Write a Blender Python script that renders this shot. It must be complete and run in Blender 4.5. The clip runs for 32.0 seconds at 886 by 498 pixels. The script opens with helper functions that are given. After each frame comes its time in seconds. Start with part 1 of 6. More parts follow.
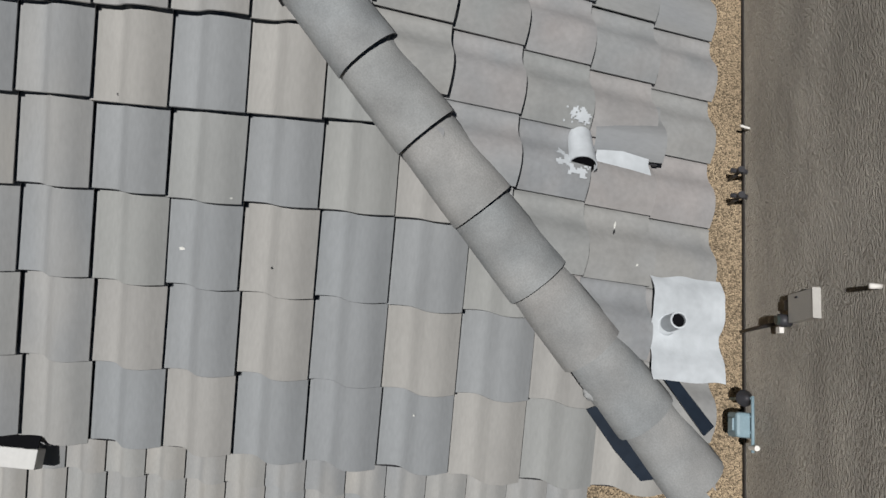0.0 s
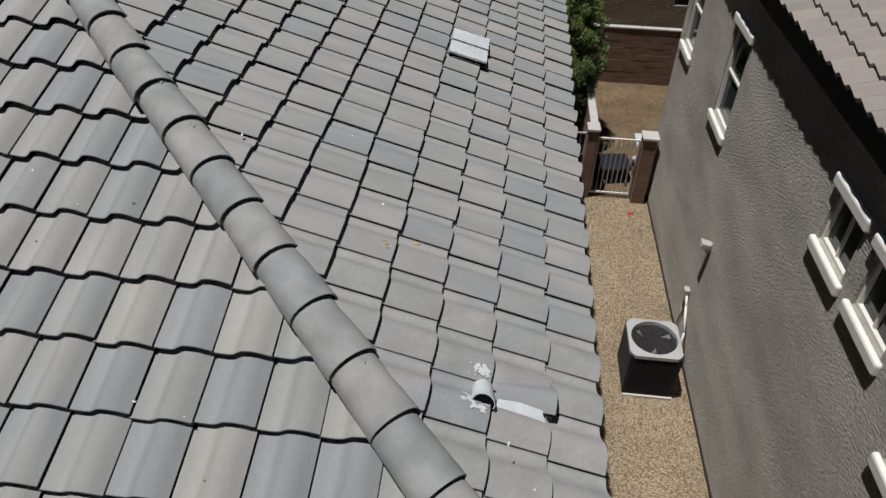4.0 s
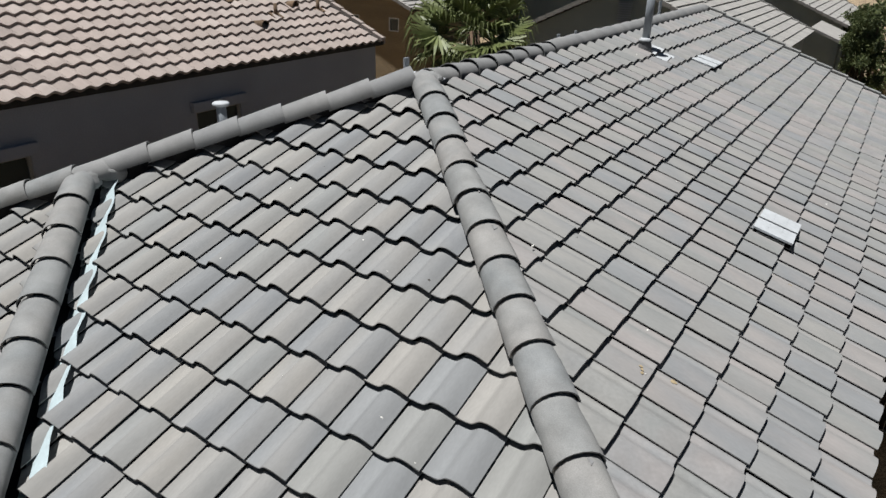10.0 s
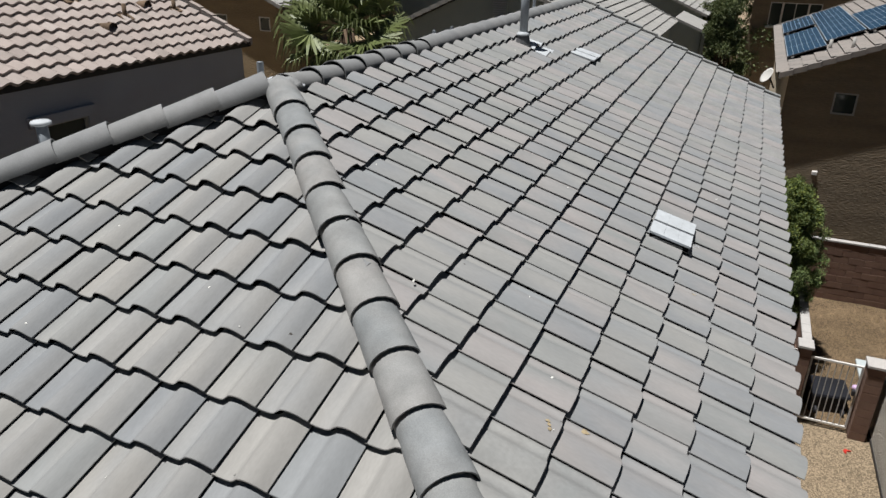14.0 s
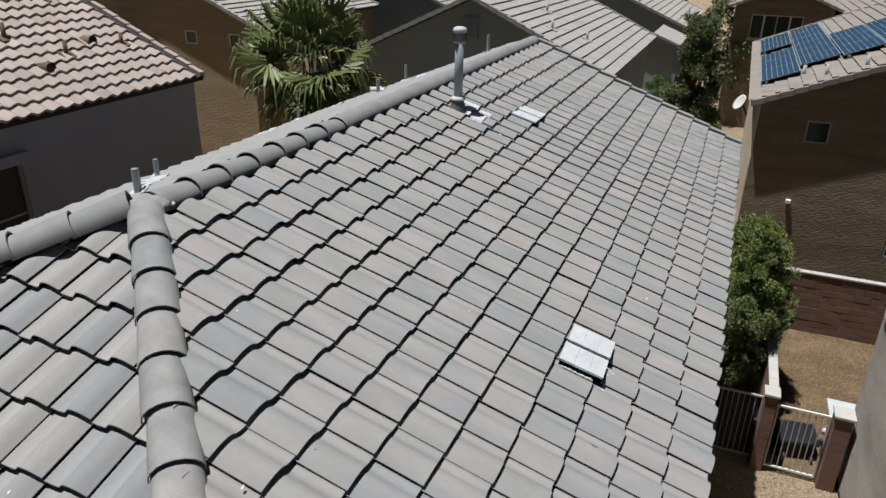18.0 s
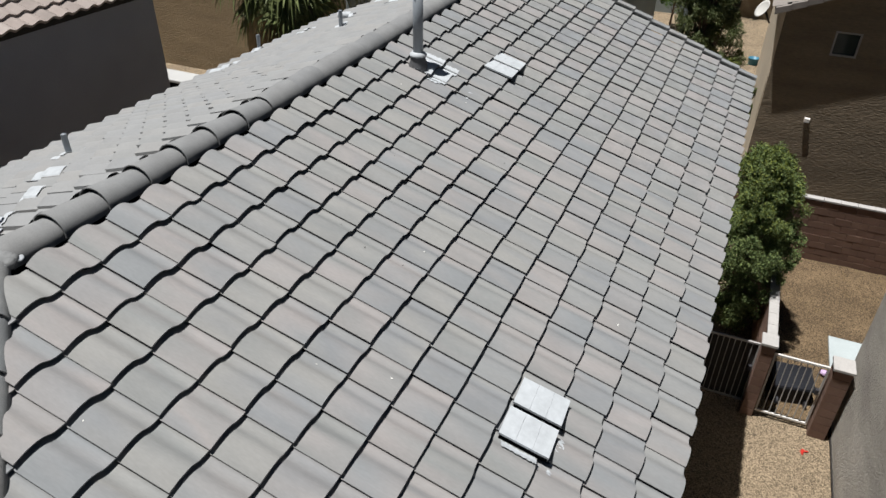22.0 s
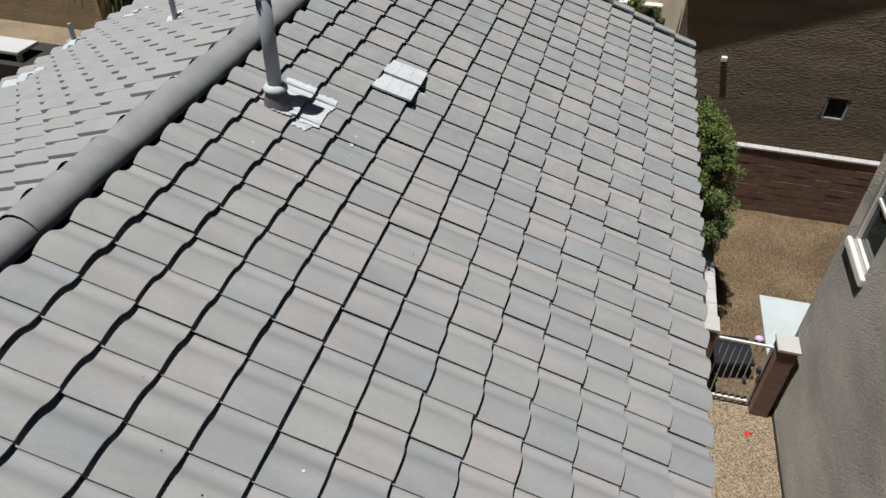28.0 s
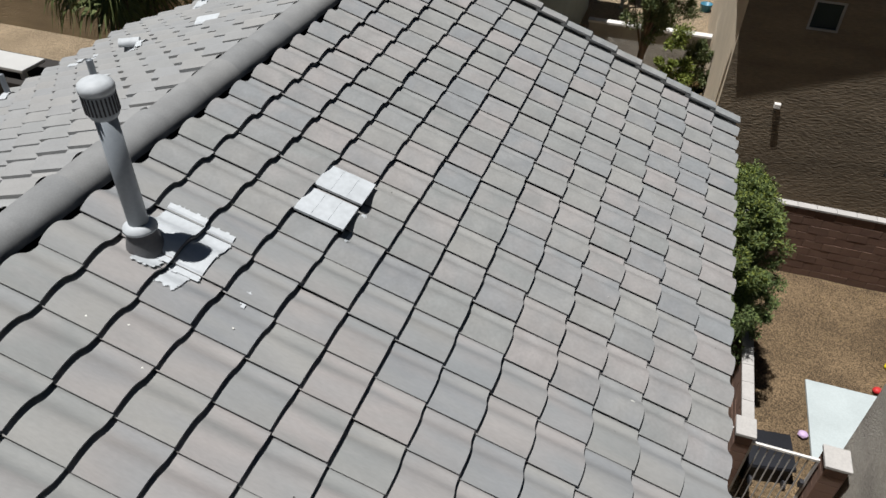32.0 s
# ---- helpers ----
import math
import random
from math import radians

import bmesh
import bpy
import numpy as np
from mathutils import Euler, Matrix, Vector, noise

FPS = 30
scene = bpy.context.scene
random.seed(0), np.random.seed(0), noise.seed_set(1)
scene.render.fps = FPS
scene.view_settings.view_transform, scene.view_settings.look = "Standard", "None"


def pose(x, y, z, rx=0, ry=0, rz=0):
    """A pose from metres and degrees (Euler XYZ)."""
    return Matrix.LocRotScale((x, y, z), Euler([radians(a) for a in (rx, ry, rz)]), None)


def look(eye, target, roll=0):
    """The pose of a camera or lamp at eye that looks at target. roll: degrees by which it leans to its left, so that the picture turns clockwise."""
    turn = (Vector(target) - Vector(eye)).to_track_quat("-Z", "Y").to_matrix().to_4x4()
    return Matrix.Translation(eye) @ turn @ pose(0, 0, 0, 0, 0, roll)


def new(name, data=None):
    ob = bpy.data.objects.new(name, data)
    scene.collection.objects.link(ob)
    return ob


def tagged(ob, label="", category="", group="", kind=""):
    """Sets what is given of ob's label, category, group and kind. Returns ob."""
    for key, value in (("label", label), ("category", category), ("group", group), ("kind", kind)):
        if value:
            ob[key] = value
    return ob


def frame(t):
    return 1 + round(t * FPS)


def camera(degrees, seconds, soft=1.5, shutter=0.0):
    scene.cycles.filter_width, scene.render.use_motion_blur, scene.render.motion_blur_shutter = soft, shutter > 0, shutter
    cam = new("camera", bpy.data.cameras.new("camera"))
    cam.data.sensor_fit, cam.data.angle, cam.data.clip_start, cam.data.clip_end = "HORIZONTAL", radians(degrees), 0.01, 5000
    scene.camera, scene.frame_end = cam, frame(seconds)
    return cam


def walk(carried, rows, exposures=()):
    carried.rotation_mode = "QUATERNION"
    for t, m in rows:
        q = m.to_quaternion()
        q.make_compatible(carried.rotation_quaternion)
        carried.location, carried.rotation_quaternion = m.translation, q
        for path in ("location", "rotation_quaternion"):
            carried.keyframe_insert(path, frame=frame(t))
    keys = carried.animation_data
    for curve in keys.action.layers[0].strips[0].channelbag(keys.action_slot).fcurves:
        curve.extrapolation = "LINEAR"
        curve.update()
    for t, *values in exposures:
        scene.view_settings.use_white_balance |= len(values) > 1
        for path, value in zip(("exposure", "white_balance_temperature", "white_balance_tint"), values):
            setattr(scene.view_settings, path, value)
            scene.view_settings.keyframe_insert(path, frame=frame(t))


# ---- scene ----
# camera and path: seconds, place in metres, turn in degrees
cam = camera(64.73, 32.0)
ROWS = [
    (0.0, -1.114, 0.286, 9.770, 12.35, -0.67, 5.08),
    (0.5, -0.989, 0.389, 9.765, 13.51, -0.80, 5.11),
    (1.0, -0.875, 0.375, 9.749, 13.51, -0.95, 5.16),
    (1.5, -0.798, 0.240, 9.751, 13.85, -1.03, 5.22),
    (2.0, -0.701, 0.087, 9.777, 15.52, -1.19, 5.60),
    (2.5, -0.651, -0.076, 9.787, 17.34, -1.24, 6.41),
    (3.0, -0.628, -0.252, 9.794, 24.10, -1.37, 6.37),
    (3.5, -0.615, -0.560, 9.786, 38.65, -1.04, 6.00),
    (4.0, -0.636, -0.901, 9.783, 51.40, -1.32, 6.12),
    (4.5, -0.685, -1.032, 9.732, 64.18, -1.55, 5.64),
    (6.5, -0.636, -1.475, 9.685, 66.34, -0.98, 14.29),
    (7.0, -0.624, -1.463, 9.670, 66.35, -1.07, 16.54),
    (7.5, -0.600, -1.445, 9.652, 66.30, -1.14, 19.54),
    (8.0, -0.541, -1.426, 9.628, 66.27, -1.17, 22.45),
    (8.5, -0.467, -1.388, 9.599, 66.21, -1.21, 25.18),
    (9.0, -0.472, -1.331, 9.587, 66.21, -1.26, 28.03),
    (9.5, -0.468, -1.276, 9.561, 66.12, -1.28, 30.75),
    (10.0, -0.427, -1.264, 9.534, 66.09, -1.33, 32.66),
    (10.5, -0.367, -1.283, 9.514, 66.03, -1.25, 32.60),
    (11.0, -0.355, -1.278, 9.499, 66.05, -1.19, 28.62),
    (11.5, -0.410, -1.248, 9.482, 66.07, -1.17, 28.64),
    (12.0, -0.468, -1.175, 9.473, 66.03, -1.09, 28.65),
    (12.5, -0.531, -1.039, 9.470, 65.99, -1.19, 26.40),
    (13.0, -0.607, -0.864, 9.477, 65.97, -1.13, 24.23),
    (13.5, -0.667, -0.686, 9.455, 66.03, -1.10, 23.64),
    (15.5, -0.639, -0.233, 9.495, 66.03, -1.11, 21.84),
    (16.0, -0.576, -0.060, 9.551, 66.04, -1.11, 21.96),
    (16.5, -0.488, 0.129, 9.625, 66.01, -1.16, 22.10),
    (17.0, -0.403, 0.290, 9.741, 66.03, -1.20, 22.23),
    (17.5, -0.357, 0.426, 9.937, 65.97, -1.20, 22.35),
    (18.0, -0.315, 0.529, 10.146, 65.97, -1.16, 22.51),
    (18.5, -0.279, 0.616, 10.434, 65.91, -1.23, 22.61),
    (19.0, -0.218, 0.643, 10.651, 65.92, -1.19, 22.74),
    (19.5, -0.174, 0.734, 10.660, 65.84, -1.18, 22.82),
    (20.0, -0.192, 0.924, 10.690, 65.83, -1.15, 22.94),
    (20.5, -0.234, 1.162, 10.695, 65.21, -1.06, 23.05),
    (21.0, -0.281, 1.444, 10.717, 62.31, -1.02, 23.20),
    (21.5, -0.304, 1.725, 10.705, 59.35, -1.01, 23.33),
    (22.0, -0.318, 2.014, 10.683, 56.51, -0.91, 23.48),
    (22.5, -0.310, 2.281, 10.671, 53.59, -0.85, 23.61),
    (23.0, -0.248, 2.496, 10.672, 50.79, -0.81, 23.76),
    (23.5, -0.233, 2.683, 10.680, 50.26, -0.79, 23.88),
    (24.0, -0.287, 2.844, 10.683, 50.16, -0.86, 24.23),
    (24.5, -0.368, 3.007, 10.688, 50.20, -0.85, 24.77),
    (26.5, -0.938, 3.585, 10.633, 50.43, -1.03, 24.78),
    (27.0, -1.046, 3.781, 10.694, 50.03, -1.50, 18.68),
    (27.5, -1.114, 4.040, 10.709, 50.36, -1.27, 14.44),
    (28.0, -1.094, 4.313, 10.707, 50.40, -1.20, 14.49),
    (28.5, -1.030, 4.629, 10.678, 50.60, -1.04, 14.93),
    (29.0, -0.920, 4.943, 10.690, 50.38, -1.25, 16.25),
    (29.5, -0.823, 5.218, 10.656, 50.54, -1.24, 16.59),
    (30.0, -0.832, 5.391, 10.637, 50.60, -1.18, 17.42),
    (30.5, -0.850, 5.556, 10.640, 50.57, -1.26, 18.51),
    (31.0, -0.892, 5.817, 10.674, 50.58, -1.27, 18.66),
    (31.5, -0.925, 6.061, 10.650, 50.60, -1.28, 18.76),
    (32.0, -0.962, 6.244, 10.647, 50.71, -1.29, 18.75),
]
# the clip's own exposure: seconds, stops
EXPOSURES = [(0.0, -0.13), (3.0, -0.09), (4.5, -0.11), (7.0, 0.22), (13.5, 0.23), (16, 0.23), (24, 0.26), (28, 0.2), (32, 0.19)]
walk(cam, [(t, pose(x, y, z, rx, ry, rz)) for t, x, y, z, rx, ry, rz in ROWS], EXPOSURES)
# ---- path ends ----

# ---- light ----
SUN = Vector((-0.218, -0.105, 0.970)).normalized()          # towards the sun
elev, azim = math.asin(SUN.z), math.atan2(SUN.x, SUN.y)
world = bpy.data.worlds.new("sky")
scene.world = world
world.use_nodes = True
wn = world.node_tree
sky = wn.nodes.new("ShaderNodeTexSky")
sky.sky_type, sky.sun_disc = "NISHITA", False
sky.sun_elevation, sky.sun_rotation = elev, azim
sky.altitude, sky.dust_density = 600, 0.6
wn.links.new(sky.outputs[0], wn.nodes["Background"].inputs[0])
wn.nodes["Background"].inputs[1].default_value = 0.0128
sun_data = bpy.data.lights.new("sun", "SUN")
sun_data.energy, sun_data.angle, sun_data.color = 5.28, radians(0.53), (1.0, 0.985, 0.965)
sun_lamp = new("sun", sun_data)
sun_lamp.matrix_world = look((0, 0, 30), Vector((0, 0, 30)) - SUN)
scene.view_settings.exposure = 0.0


# ---- materials ----
def mat(name, base, rough=0.85, metal=0.0, vary=0.12, grain=40.0, stain=1.5, bump=0.15, bump_scale=None, bump_dist=0.01, tints=(), island=False, spec=0.3, stretch=(1, 1, 1), hue_speck=None, blend=0.3, pan=None):
    """Painted or mineral surface: fine grain, broad stains, relief, and a tint per piece."""
    m = bpy.data.materials.new(name)
    m.use_nodes = True
    nt = m.node_tree
    N, L = nt.nodes, nt.links
    b = N["Principled BSDF"]
    b.inputs["Roughness"].default_value = rough
    b.inputs["Metallic"].default_value = metal
    b.inputs["Specular IOR Level"].default_value = spec
    tc = N.new("ShaderNodeTexCoord")
    mp = N.new("ShaderNodeMapping")
    mp.inputs["Scale"].default_value = stretch
    L.new(tc.outputs["Object"], mp.inputs[0])
    oi = N.new("ShaderNodeObjectInfo")
    rnd = oi.outputs["Random"]
    if island:
        rnd = N.new("ShaderNodeNewGeometry").outputs["Random Per Island"]
    off = N.new("ShaderNodeVectorMath")
    off.operation = "MULTIPLY_ADD"
    comb = N.new("ShaderNodeCombineXYZ")
    L.new(rnd, comb.inputs[0])
    L.new(rnd, comb.inputs[1])
    off.inputs[1].default_value = (37.0, 53.0, 0.0)
    L.new(comb.outputs[0], off.inputs[0])
    L.new(mp.outputs[0], off.inputs[2])
    col = None
    if tints:
        ramp = N.new("ShaderNodeValToRGB")
        ramp.color_ramp.interpolation = "LINEAR"
        els = ramp.color_ramp.elements
        while len(els) < len(tints):
            els.new(0.5)
        for i, c in enumerate(tints):
            els[i].position = i / max(1, len(tints) - 1)
            els[i].color = (*c, 1)
        drift = N.new("ShaderNodeTexNoise")
        drift.inputs["Scale"].default_value, drift.inputs["Detail"].default_value = 5.0, 1.0
        L.new(off.outputs[0], drift.inputs["Vector"])
        wander = N.new("ShaderNodeMath")
        wander.operation = "MULTIPLY_ADD"
        wander.inputs[1].default_value, wander.inputs[2].default_value = blend, -0.5 * blend
        L.new(drift.outputs[0], wander.inputs[0])
        both = N.new("ShaderNodeMath")
        both.operation = "ADD"
        L.new(wander.outputs[0], both.inputs[0])
        L.new(rnd, both.inputs[1])
        L.new(both.outputs[0], ramp.inputs[0])
        col = ramp.outputs[0]
    def noise_mix(colour, scale, amount, detail):
        n = N.new("ShaderNodeTexNoise")
        n.inputs["Scale"].default_value = scale
        n.inputs["Detail"].default_value = detail
        L.new(off.outputs[0], n.inputs["Vector"])
        mr = N.new("ShaderNodeMapRange")
        mr.inputs["From Min"].default_value, mr.inputs["From Max"].default_value = 0.3, 0.7
        mr.inputs["To Min"].default_value, mr.inputs["To Max"].default_value = 1 - amount, 1 + amount
        L.new(n.outputs[0], mr.inputs[0])
        vm = N.new("ShaderNodeVectorMath")
        vm.operation = "SCALE"
        if colour is None:
            vm.inputs[0].default_value = base
        else:
            L.new(colour, vm.inputs[0])
        L.new(mr.outputs[0], vm.inputs["Scale"])
        return vm.outputs[0], n.outputs[0]
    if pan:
        # paler band along the pan of each tile, between two places across it
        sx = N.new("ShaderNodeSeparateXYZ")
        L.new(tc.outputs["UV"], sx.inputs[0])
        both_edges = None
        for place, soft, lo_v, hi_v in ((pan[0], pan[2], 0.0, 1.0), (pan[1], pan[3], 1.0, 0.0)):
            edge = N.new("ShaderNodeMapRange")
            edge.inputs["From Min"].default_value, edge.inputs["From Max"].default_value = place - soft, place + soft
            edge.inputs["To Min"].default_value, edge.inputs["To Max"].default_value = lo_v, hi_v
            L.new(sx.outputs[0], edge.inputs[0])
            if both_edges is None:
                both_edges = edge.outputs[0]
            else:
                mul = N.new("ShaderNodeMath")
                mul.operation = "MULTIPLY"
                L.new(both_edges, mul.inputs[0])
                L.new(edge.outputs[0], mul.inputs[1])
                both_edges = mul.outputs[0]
        pan_gain = N.new("ShaderNodeMath")
        pan_gain.operation = "MULTIPLY_ADD"
        pan_gain.inputs[1].default_value, pan_gain.inputs[2].default_value = pan[4], 1.0
        L.new(both_edges, pan_gain.inputs[0])
        pan_scaled = N.new("ShaderNodeVectorMath")
        pan_scaled.operation = "SCALE"
        L.new(col, pan_scaled.inputs[0])
        L.new(pan_gain.outputs[0], pan_scaled.inputs["Scale"])
        col = pan_scaled.outputs[0]
    col, _ = noise_mix(col, stain, vary, 3.0)
    col, fine = noise_mix(col, grain, vary * 0.7, 4.0)
    if hue_speck:
        vo = N.new("ShaderNodeTexVoronoi")
        vo.inputs["Scale"].default_value = hue_speck
        L.new(off.outputs[0], vo.inputs["Vector"])
        hs = N.new("ShaderNodeHueSaturation")
        mr2 = N.new("ShaderNodeMapRange")
        mr2.inputs["To Min"].default_value, mr2.inputs["To Max"].default_value = 0.28, 1.75
        sep = N.new("ShaderNodeSeparateColor")
        L.new(vo.outputs["Color"], sep.inputs[0])
        L.new(sep.outputs[0], mr2.inputs[0])
        L.new(mr2.outputs[0], hs.inputs["Value"])
        L.new(col, hs.inputs["Color"])
        col = hs.outputs[0]
        fine = vo.outputs["Distance"]
    L.new(col, b.inputs["Base Color"])
    if bump:
        bp = N.new("ShaderNodeBump")
        bp.inputs["Strength"].default_value = bump
        bp.inputs["Distance"].default_value = bump_dist
        if bump_scale:
            n = N.new("ShaderNodeTexNoise")
            n.inputs["Scale"].default_value = bump_scale
            n.inputs["Detail"].default_value = 5.0
            L.new(mp.outputs[0], n.inputs["Vector"])
            fine = n.outputs[0]
        L.new(fine, bp.inputs["Height"])
        L.new(bp.outputs[0], b.inputs["Normal"])
    return m


TILE_TINTS = ((0.197, 0.205, 0.211), (0.252, 0.247, 0.235), (0.188, 0.197, 0.205), (0.26, 0.253, 0.238), (0.21, 0.217, 0.216), (0.244, 0.241, 0.232), (0.191, 0.201, 0.209), (0.256, 0.249, 0.236))
TILE_TINTS_E = ((0.24, 0.239, 0.231), (0.218, 0.225, 0.227), (0.262, 0.25, 0.243), (0.205, 0.213, 0.22), (0.253, 0.251, 0.241), (0.214, 0.221, 0.218), (0.268, 0.253, 0.247), (0.21, 0.22, 0.226))
TILE_TINTS_W = ((0.25, 0.253, 0.252), (0.24, 0.246, 0.25), (0.258, 0.257, 0.252), (0.244, 0.25, 0.25))
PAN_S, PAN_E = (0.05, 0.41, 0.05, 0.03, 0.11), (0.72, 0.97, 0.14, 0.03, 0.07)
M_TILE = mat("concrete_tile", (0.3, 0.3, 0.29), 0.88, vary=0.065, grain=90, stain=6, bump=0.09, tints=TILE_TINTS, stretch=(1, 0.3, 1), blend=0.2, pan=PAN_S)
TILE_TONES = {"b": ((0.186, 0.195, 0.202), (0.202, 0.21, 0.215), (0.192, 0.202, 0.209)), "w": ((0.24, 0.235, 0.224), (0.252, 0.246, 0.233), (0.234, 0.23, 0.221)), "n": ((0.21, 0.216, 0.211), (0.226, 0.229, 0.221), (0.217, 0.222, 0.218))}
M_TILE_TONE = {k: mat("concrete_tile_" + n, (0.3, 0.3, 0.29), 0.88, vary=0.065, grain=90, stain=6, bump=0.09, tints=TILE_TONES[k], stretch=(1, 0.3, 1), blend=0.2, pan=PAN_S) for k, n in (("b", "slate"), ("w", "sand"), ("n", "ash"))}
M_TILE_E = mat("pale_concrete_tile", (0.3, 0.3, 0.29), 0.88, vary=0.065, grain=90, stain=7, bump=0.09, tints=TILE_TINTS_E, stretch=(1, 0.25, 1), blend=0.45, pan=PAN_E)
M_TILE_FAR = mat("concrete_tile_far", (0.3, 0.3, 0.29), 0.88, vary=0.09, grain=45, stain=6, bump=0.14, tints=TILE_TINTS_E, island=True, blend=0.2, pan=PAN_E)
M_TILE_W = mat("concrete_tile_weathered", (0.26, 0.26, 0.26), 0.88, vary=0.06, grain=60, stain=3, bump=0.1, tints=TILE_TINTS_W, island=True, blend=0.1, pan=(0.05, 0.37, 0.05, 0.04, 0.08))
M_CAP = mat("cap_tile", (0.27, 0.27, 0.255), 0.85, vary=0.15, grain=150, stain=7, bump=0.25, tints=((0.198, 0.21, 0.214), (0.243, 0.241, 0.234), (0.207, 0.218, 0.222), (0.222, 0.228, 0.226), (0.249, 0.245, 0.237), (0.195, 0.208, 0.213)))
M_RIDGE = mat("ridge_tile", (0.2, 0.205, 0.207), 0.8, vary=0.1, grain=110, stain=6, bump=0.1, tints=((0.18, 0.187, 0.192), (0.215, 0.217, 0.215), (0.195, 0.20, 0.203)))
# near black: shade inside openings put into the colour; torn sheets use it too
M_VOID = mat("black_opening", (0.006, 0.006, 0.007), 0.95, vary=0.1, bump=0, spec=0.0)
M_FELT = mat("black_felt", (0.02, 0.02, 0.022), 0.9, vary=0.2, grain=60, bump=0.1)
M_WHITE = mat("white_coating", (0.43, 0.455, 0.475), 0.6, vary=0.1, grain=25, stain=4, bump=0.2)
M_FASCIA = mat("white_fascia", (0.45, 0.45, 0.44), 0.6, vary=0.05, grain=30, bump=0.1)
M_PIPE = mat("grey_painted_metal", (0.24, 0.265, 0.29), 0.45, 0.0, vary=0.08, grain=50, bump=0.05, spec=0.5)
M_STUCCO = mat("brown_stucco", (0.365, 0.341, 0.302), 0.95, vary=0.2, grain=30, stain=1.2, bump=1.0, bump_scale=30, bump_dist=0.07, stretch=(1, 0.5, 1.4))
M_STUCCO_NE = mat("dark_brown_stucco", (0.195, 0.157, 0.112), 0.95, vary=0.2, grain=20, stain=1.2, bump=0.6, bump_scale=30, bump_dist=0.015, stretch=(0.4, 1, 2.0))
M_STUCCO_W = mat("slate_grey_stucco", (0.335, 0.352, 0.40), 0.95, vary=0.06, grain=40, stain=0.8, bump=0.5, bump_scale=40, bump_dist=0.015)
M_STUCCO_TAN = mat("tan_stucco", (0.27, 0.208, 0.13), 0.95, vary=0.12, grain=30, stain=1.0, bump=1.0, bump_scale=14, bump_dist=0.05, stretch=(0.6, 1, 2.2))
M_STUCCO_GREEN = mat("olive_stucco", (0.25, 0.29, 0.295), 0.95, vary=0.06, grain=30, stain=0.8, bump=0.4, bump_scale=40)
M_STUCCO_CREAM = mat("cream_stucco", (0.55, 0.47, 0.36), 0.95, vary=0.06, grain=30, bump=0.3)
M_GRAVEL = mat("tan_gravel", (0.281, 0.217, 0.144), 0.95, vary=0.14, grain=14, stain=0.7, bump=1.0, bump_dist=0.025, hue_speck=58)
M_DRY = mat("dry_grass_gravel", (0.165, 0.115, 0.066), 0.95, vary=0.3, grain=18, stain=0.9, bump=0.9, bump_dist=0.03, hue_speck=62)
M_CONC = mat("pale_concrete", (0.52, 0.51, 0.48), 0.9, vary=0.06, grain=30, bump=0.15)
M_BLOCK = mat("brown_block", (0.165, 0.10, 0.075), 0.95, vary=0.1, grain=40, stain=2, bump=0.4, tints=((0.16, 0.096, 0.073), (0.185, 0.115, 0.086), (0.145, 0.09, 0.07)))
M_MORTAR = mat("dark_mortar", (0.11, 0.075, 0.06), 0.95, vary=0.1, bump=0.2)
M_CAPBLOCK = mat("wall_cap_block", (0.40, 0.385, 0.37), 0.9, vary=0.1, grain=30, bump=0.2)
M_TRIM = mat("white_trim", (0.64, 0.62, 0.59), 0.8, vary=0.05, grain=60, bump=0.3, bump_scale=60)
M_FRAME = mat("window_frame", (0.62, 0.6, 0.56), 0.5, vary=0.03, bump=0)
# near black: shade of eaves and covers in the colour; dark slats too
M_DARK = mat("dark_parts_and_shade", (0.03, 0.027, 0.025), 0.8, vary=0.1, bump=0.1)
M_BLACKMETAL = mat("black_metal", (0.035, 0.035, 0.04), 0.5, 0.0, vary=0.1, bump=0.05)
M_ACGREY = mat("ac_grey_paint", (0.33, 0.335, 0.33), 0.5, vary=0.05, grain=30, bump=0.05)
M_ACDARK = mat("ac_dark_coil", (0.014, 0.013, 0.013), 0.8, vary=0.15, grain=50, bump=0.1)
M_GREYBOX = mat("grey_meter_paint", (0.36, 0.35, 0.33), 0.5, vary=0.06, bump=0.05)
M_TILE_RED = mat("red_tile", (0.36, 0.30, 0.27), 0.9, vary=0.12, grain=60, stain=2, bump=0.15, blend=0.1, tints=((0.30, 0.255, 0.232), (0.335, 0.285, 0.26), (0.27, 0.232, 0.212), (0.355, 0.31, 0.285)), island=True)
M_TILE_TAUPE = mat("taupe_tile", (0.252, 0.215, 0.192), 0.9, vary=0.08, grain=60, stain=2, bump=0.15, tints=((0.211, 0.191, 0.175), (0.240, 0.215, 0.196), (0.196, 0.180, 0.167)), island=True)
M_TILE_FLAT = mat("flat_grey_tile", (0.34, 0.325, 0.30), 0.9, vary=0.08, grain=60, stain=2, bump=0.1, tints=((0.285, 0.278, 0.265), (0.32, 0.312, 0.296), (0.265, 0.26, 0.25)), island=True)
M_SOLAR = mat("solar_cell", (0.022, 0.062, 0.115), 0.15, vary=0.1, grain=8, bump=0, spec=0.6)
M_SILVER = mat("aluminium", (0.55, 0.56, 0.57), 0.35, 0.8, vary=0.05, bump=0)
M_TRUNK = mat("bark", (0.13, 0.09, 0.06), 0.95, vary=0.3, grain=25, bump=0.8)
M_LEAF = mat("green_leaf", (0.069, 0.115, 0.029), 0.8, vary=0.2, bump=0, tints=((0.057, 0.086, 0.032), (0.109, 0.155, 0.052), (0.161, 0.201, 0.063), (0.092, 0.127, 0.052)), island=True)
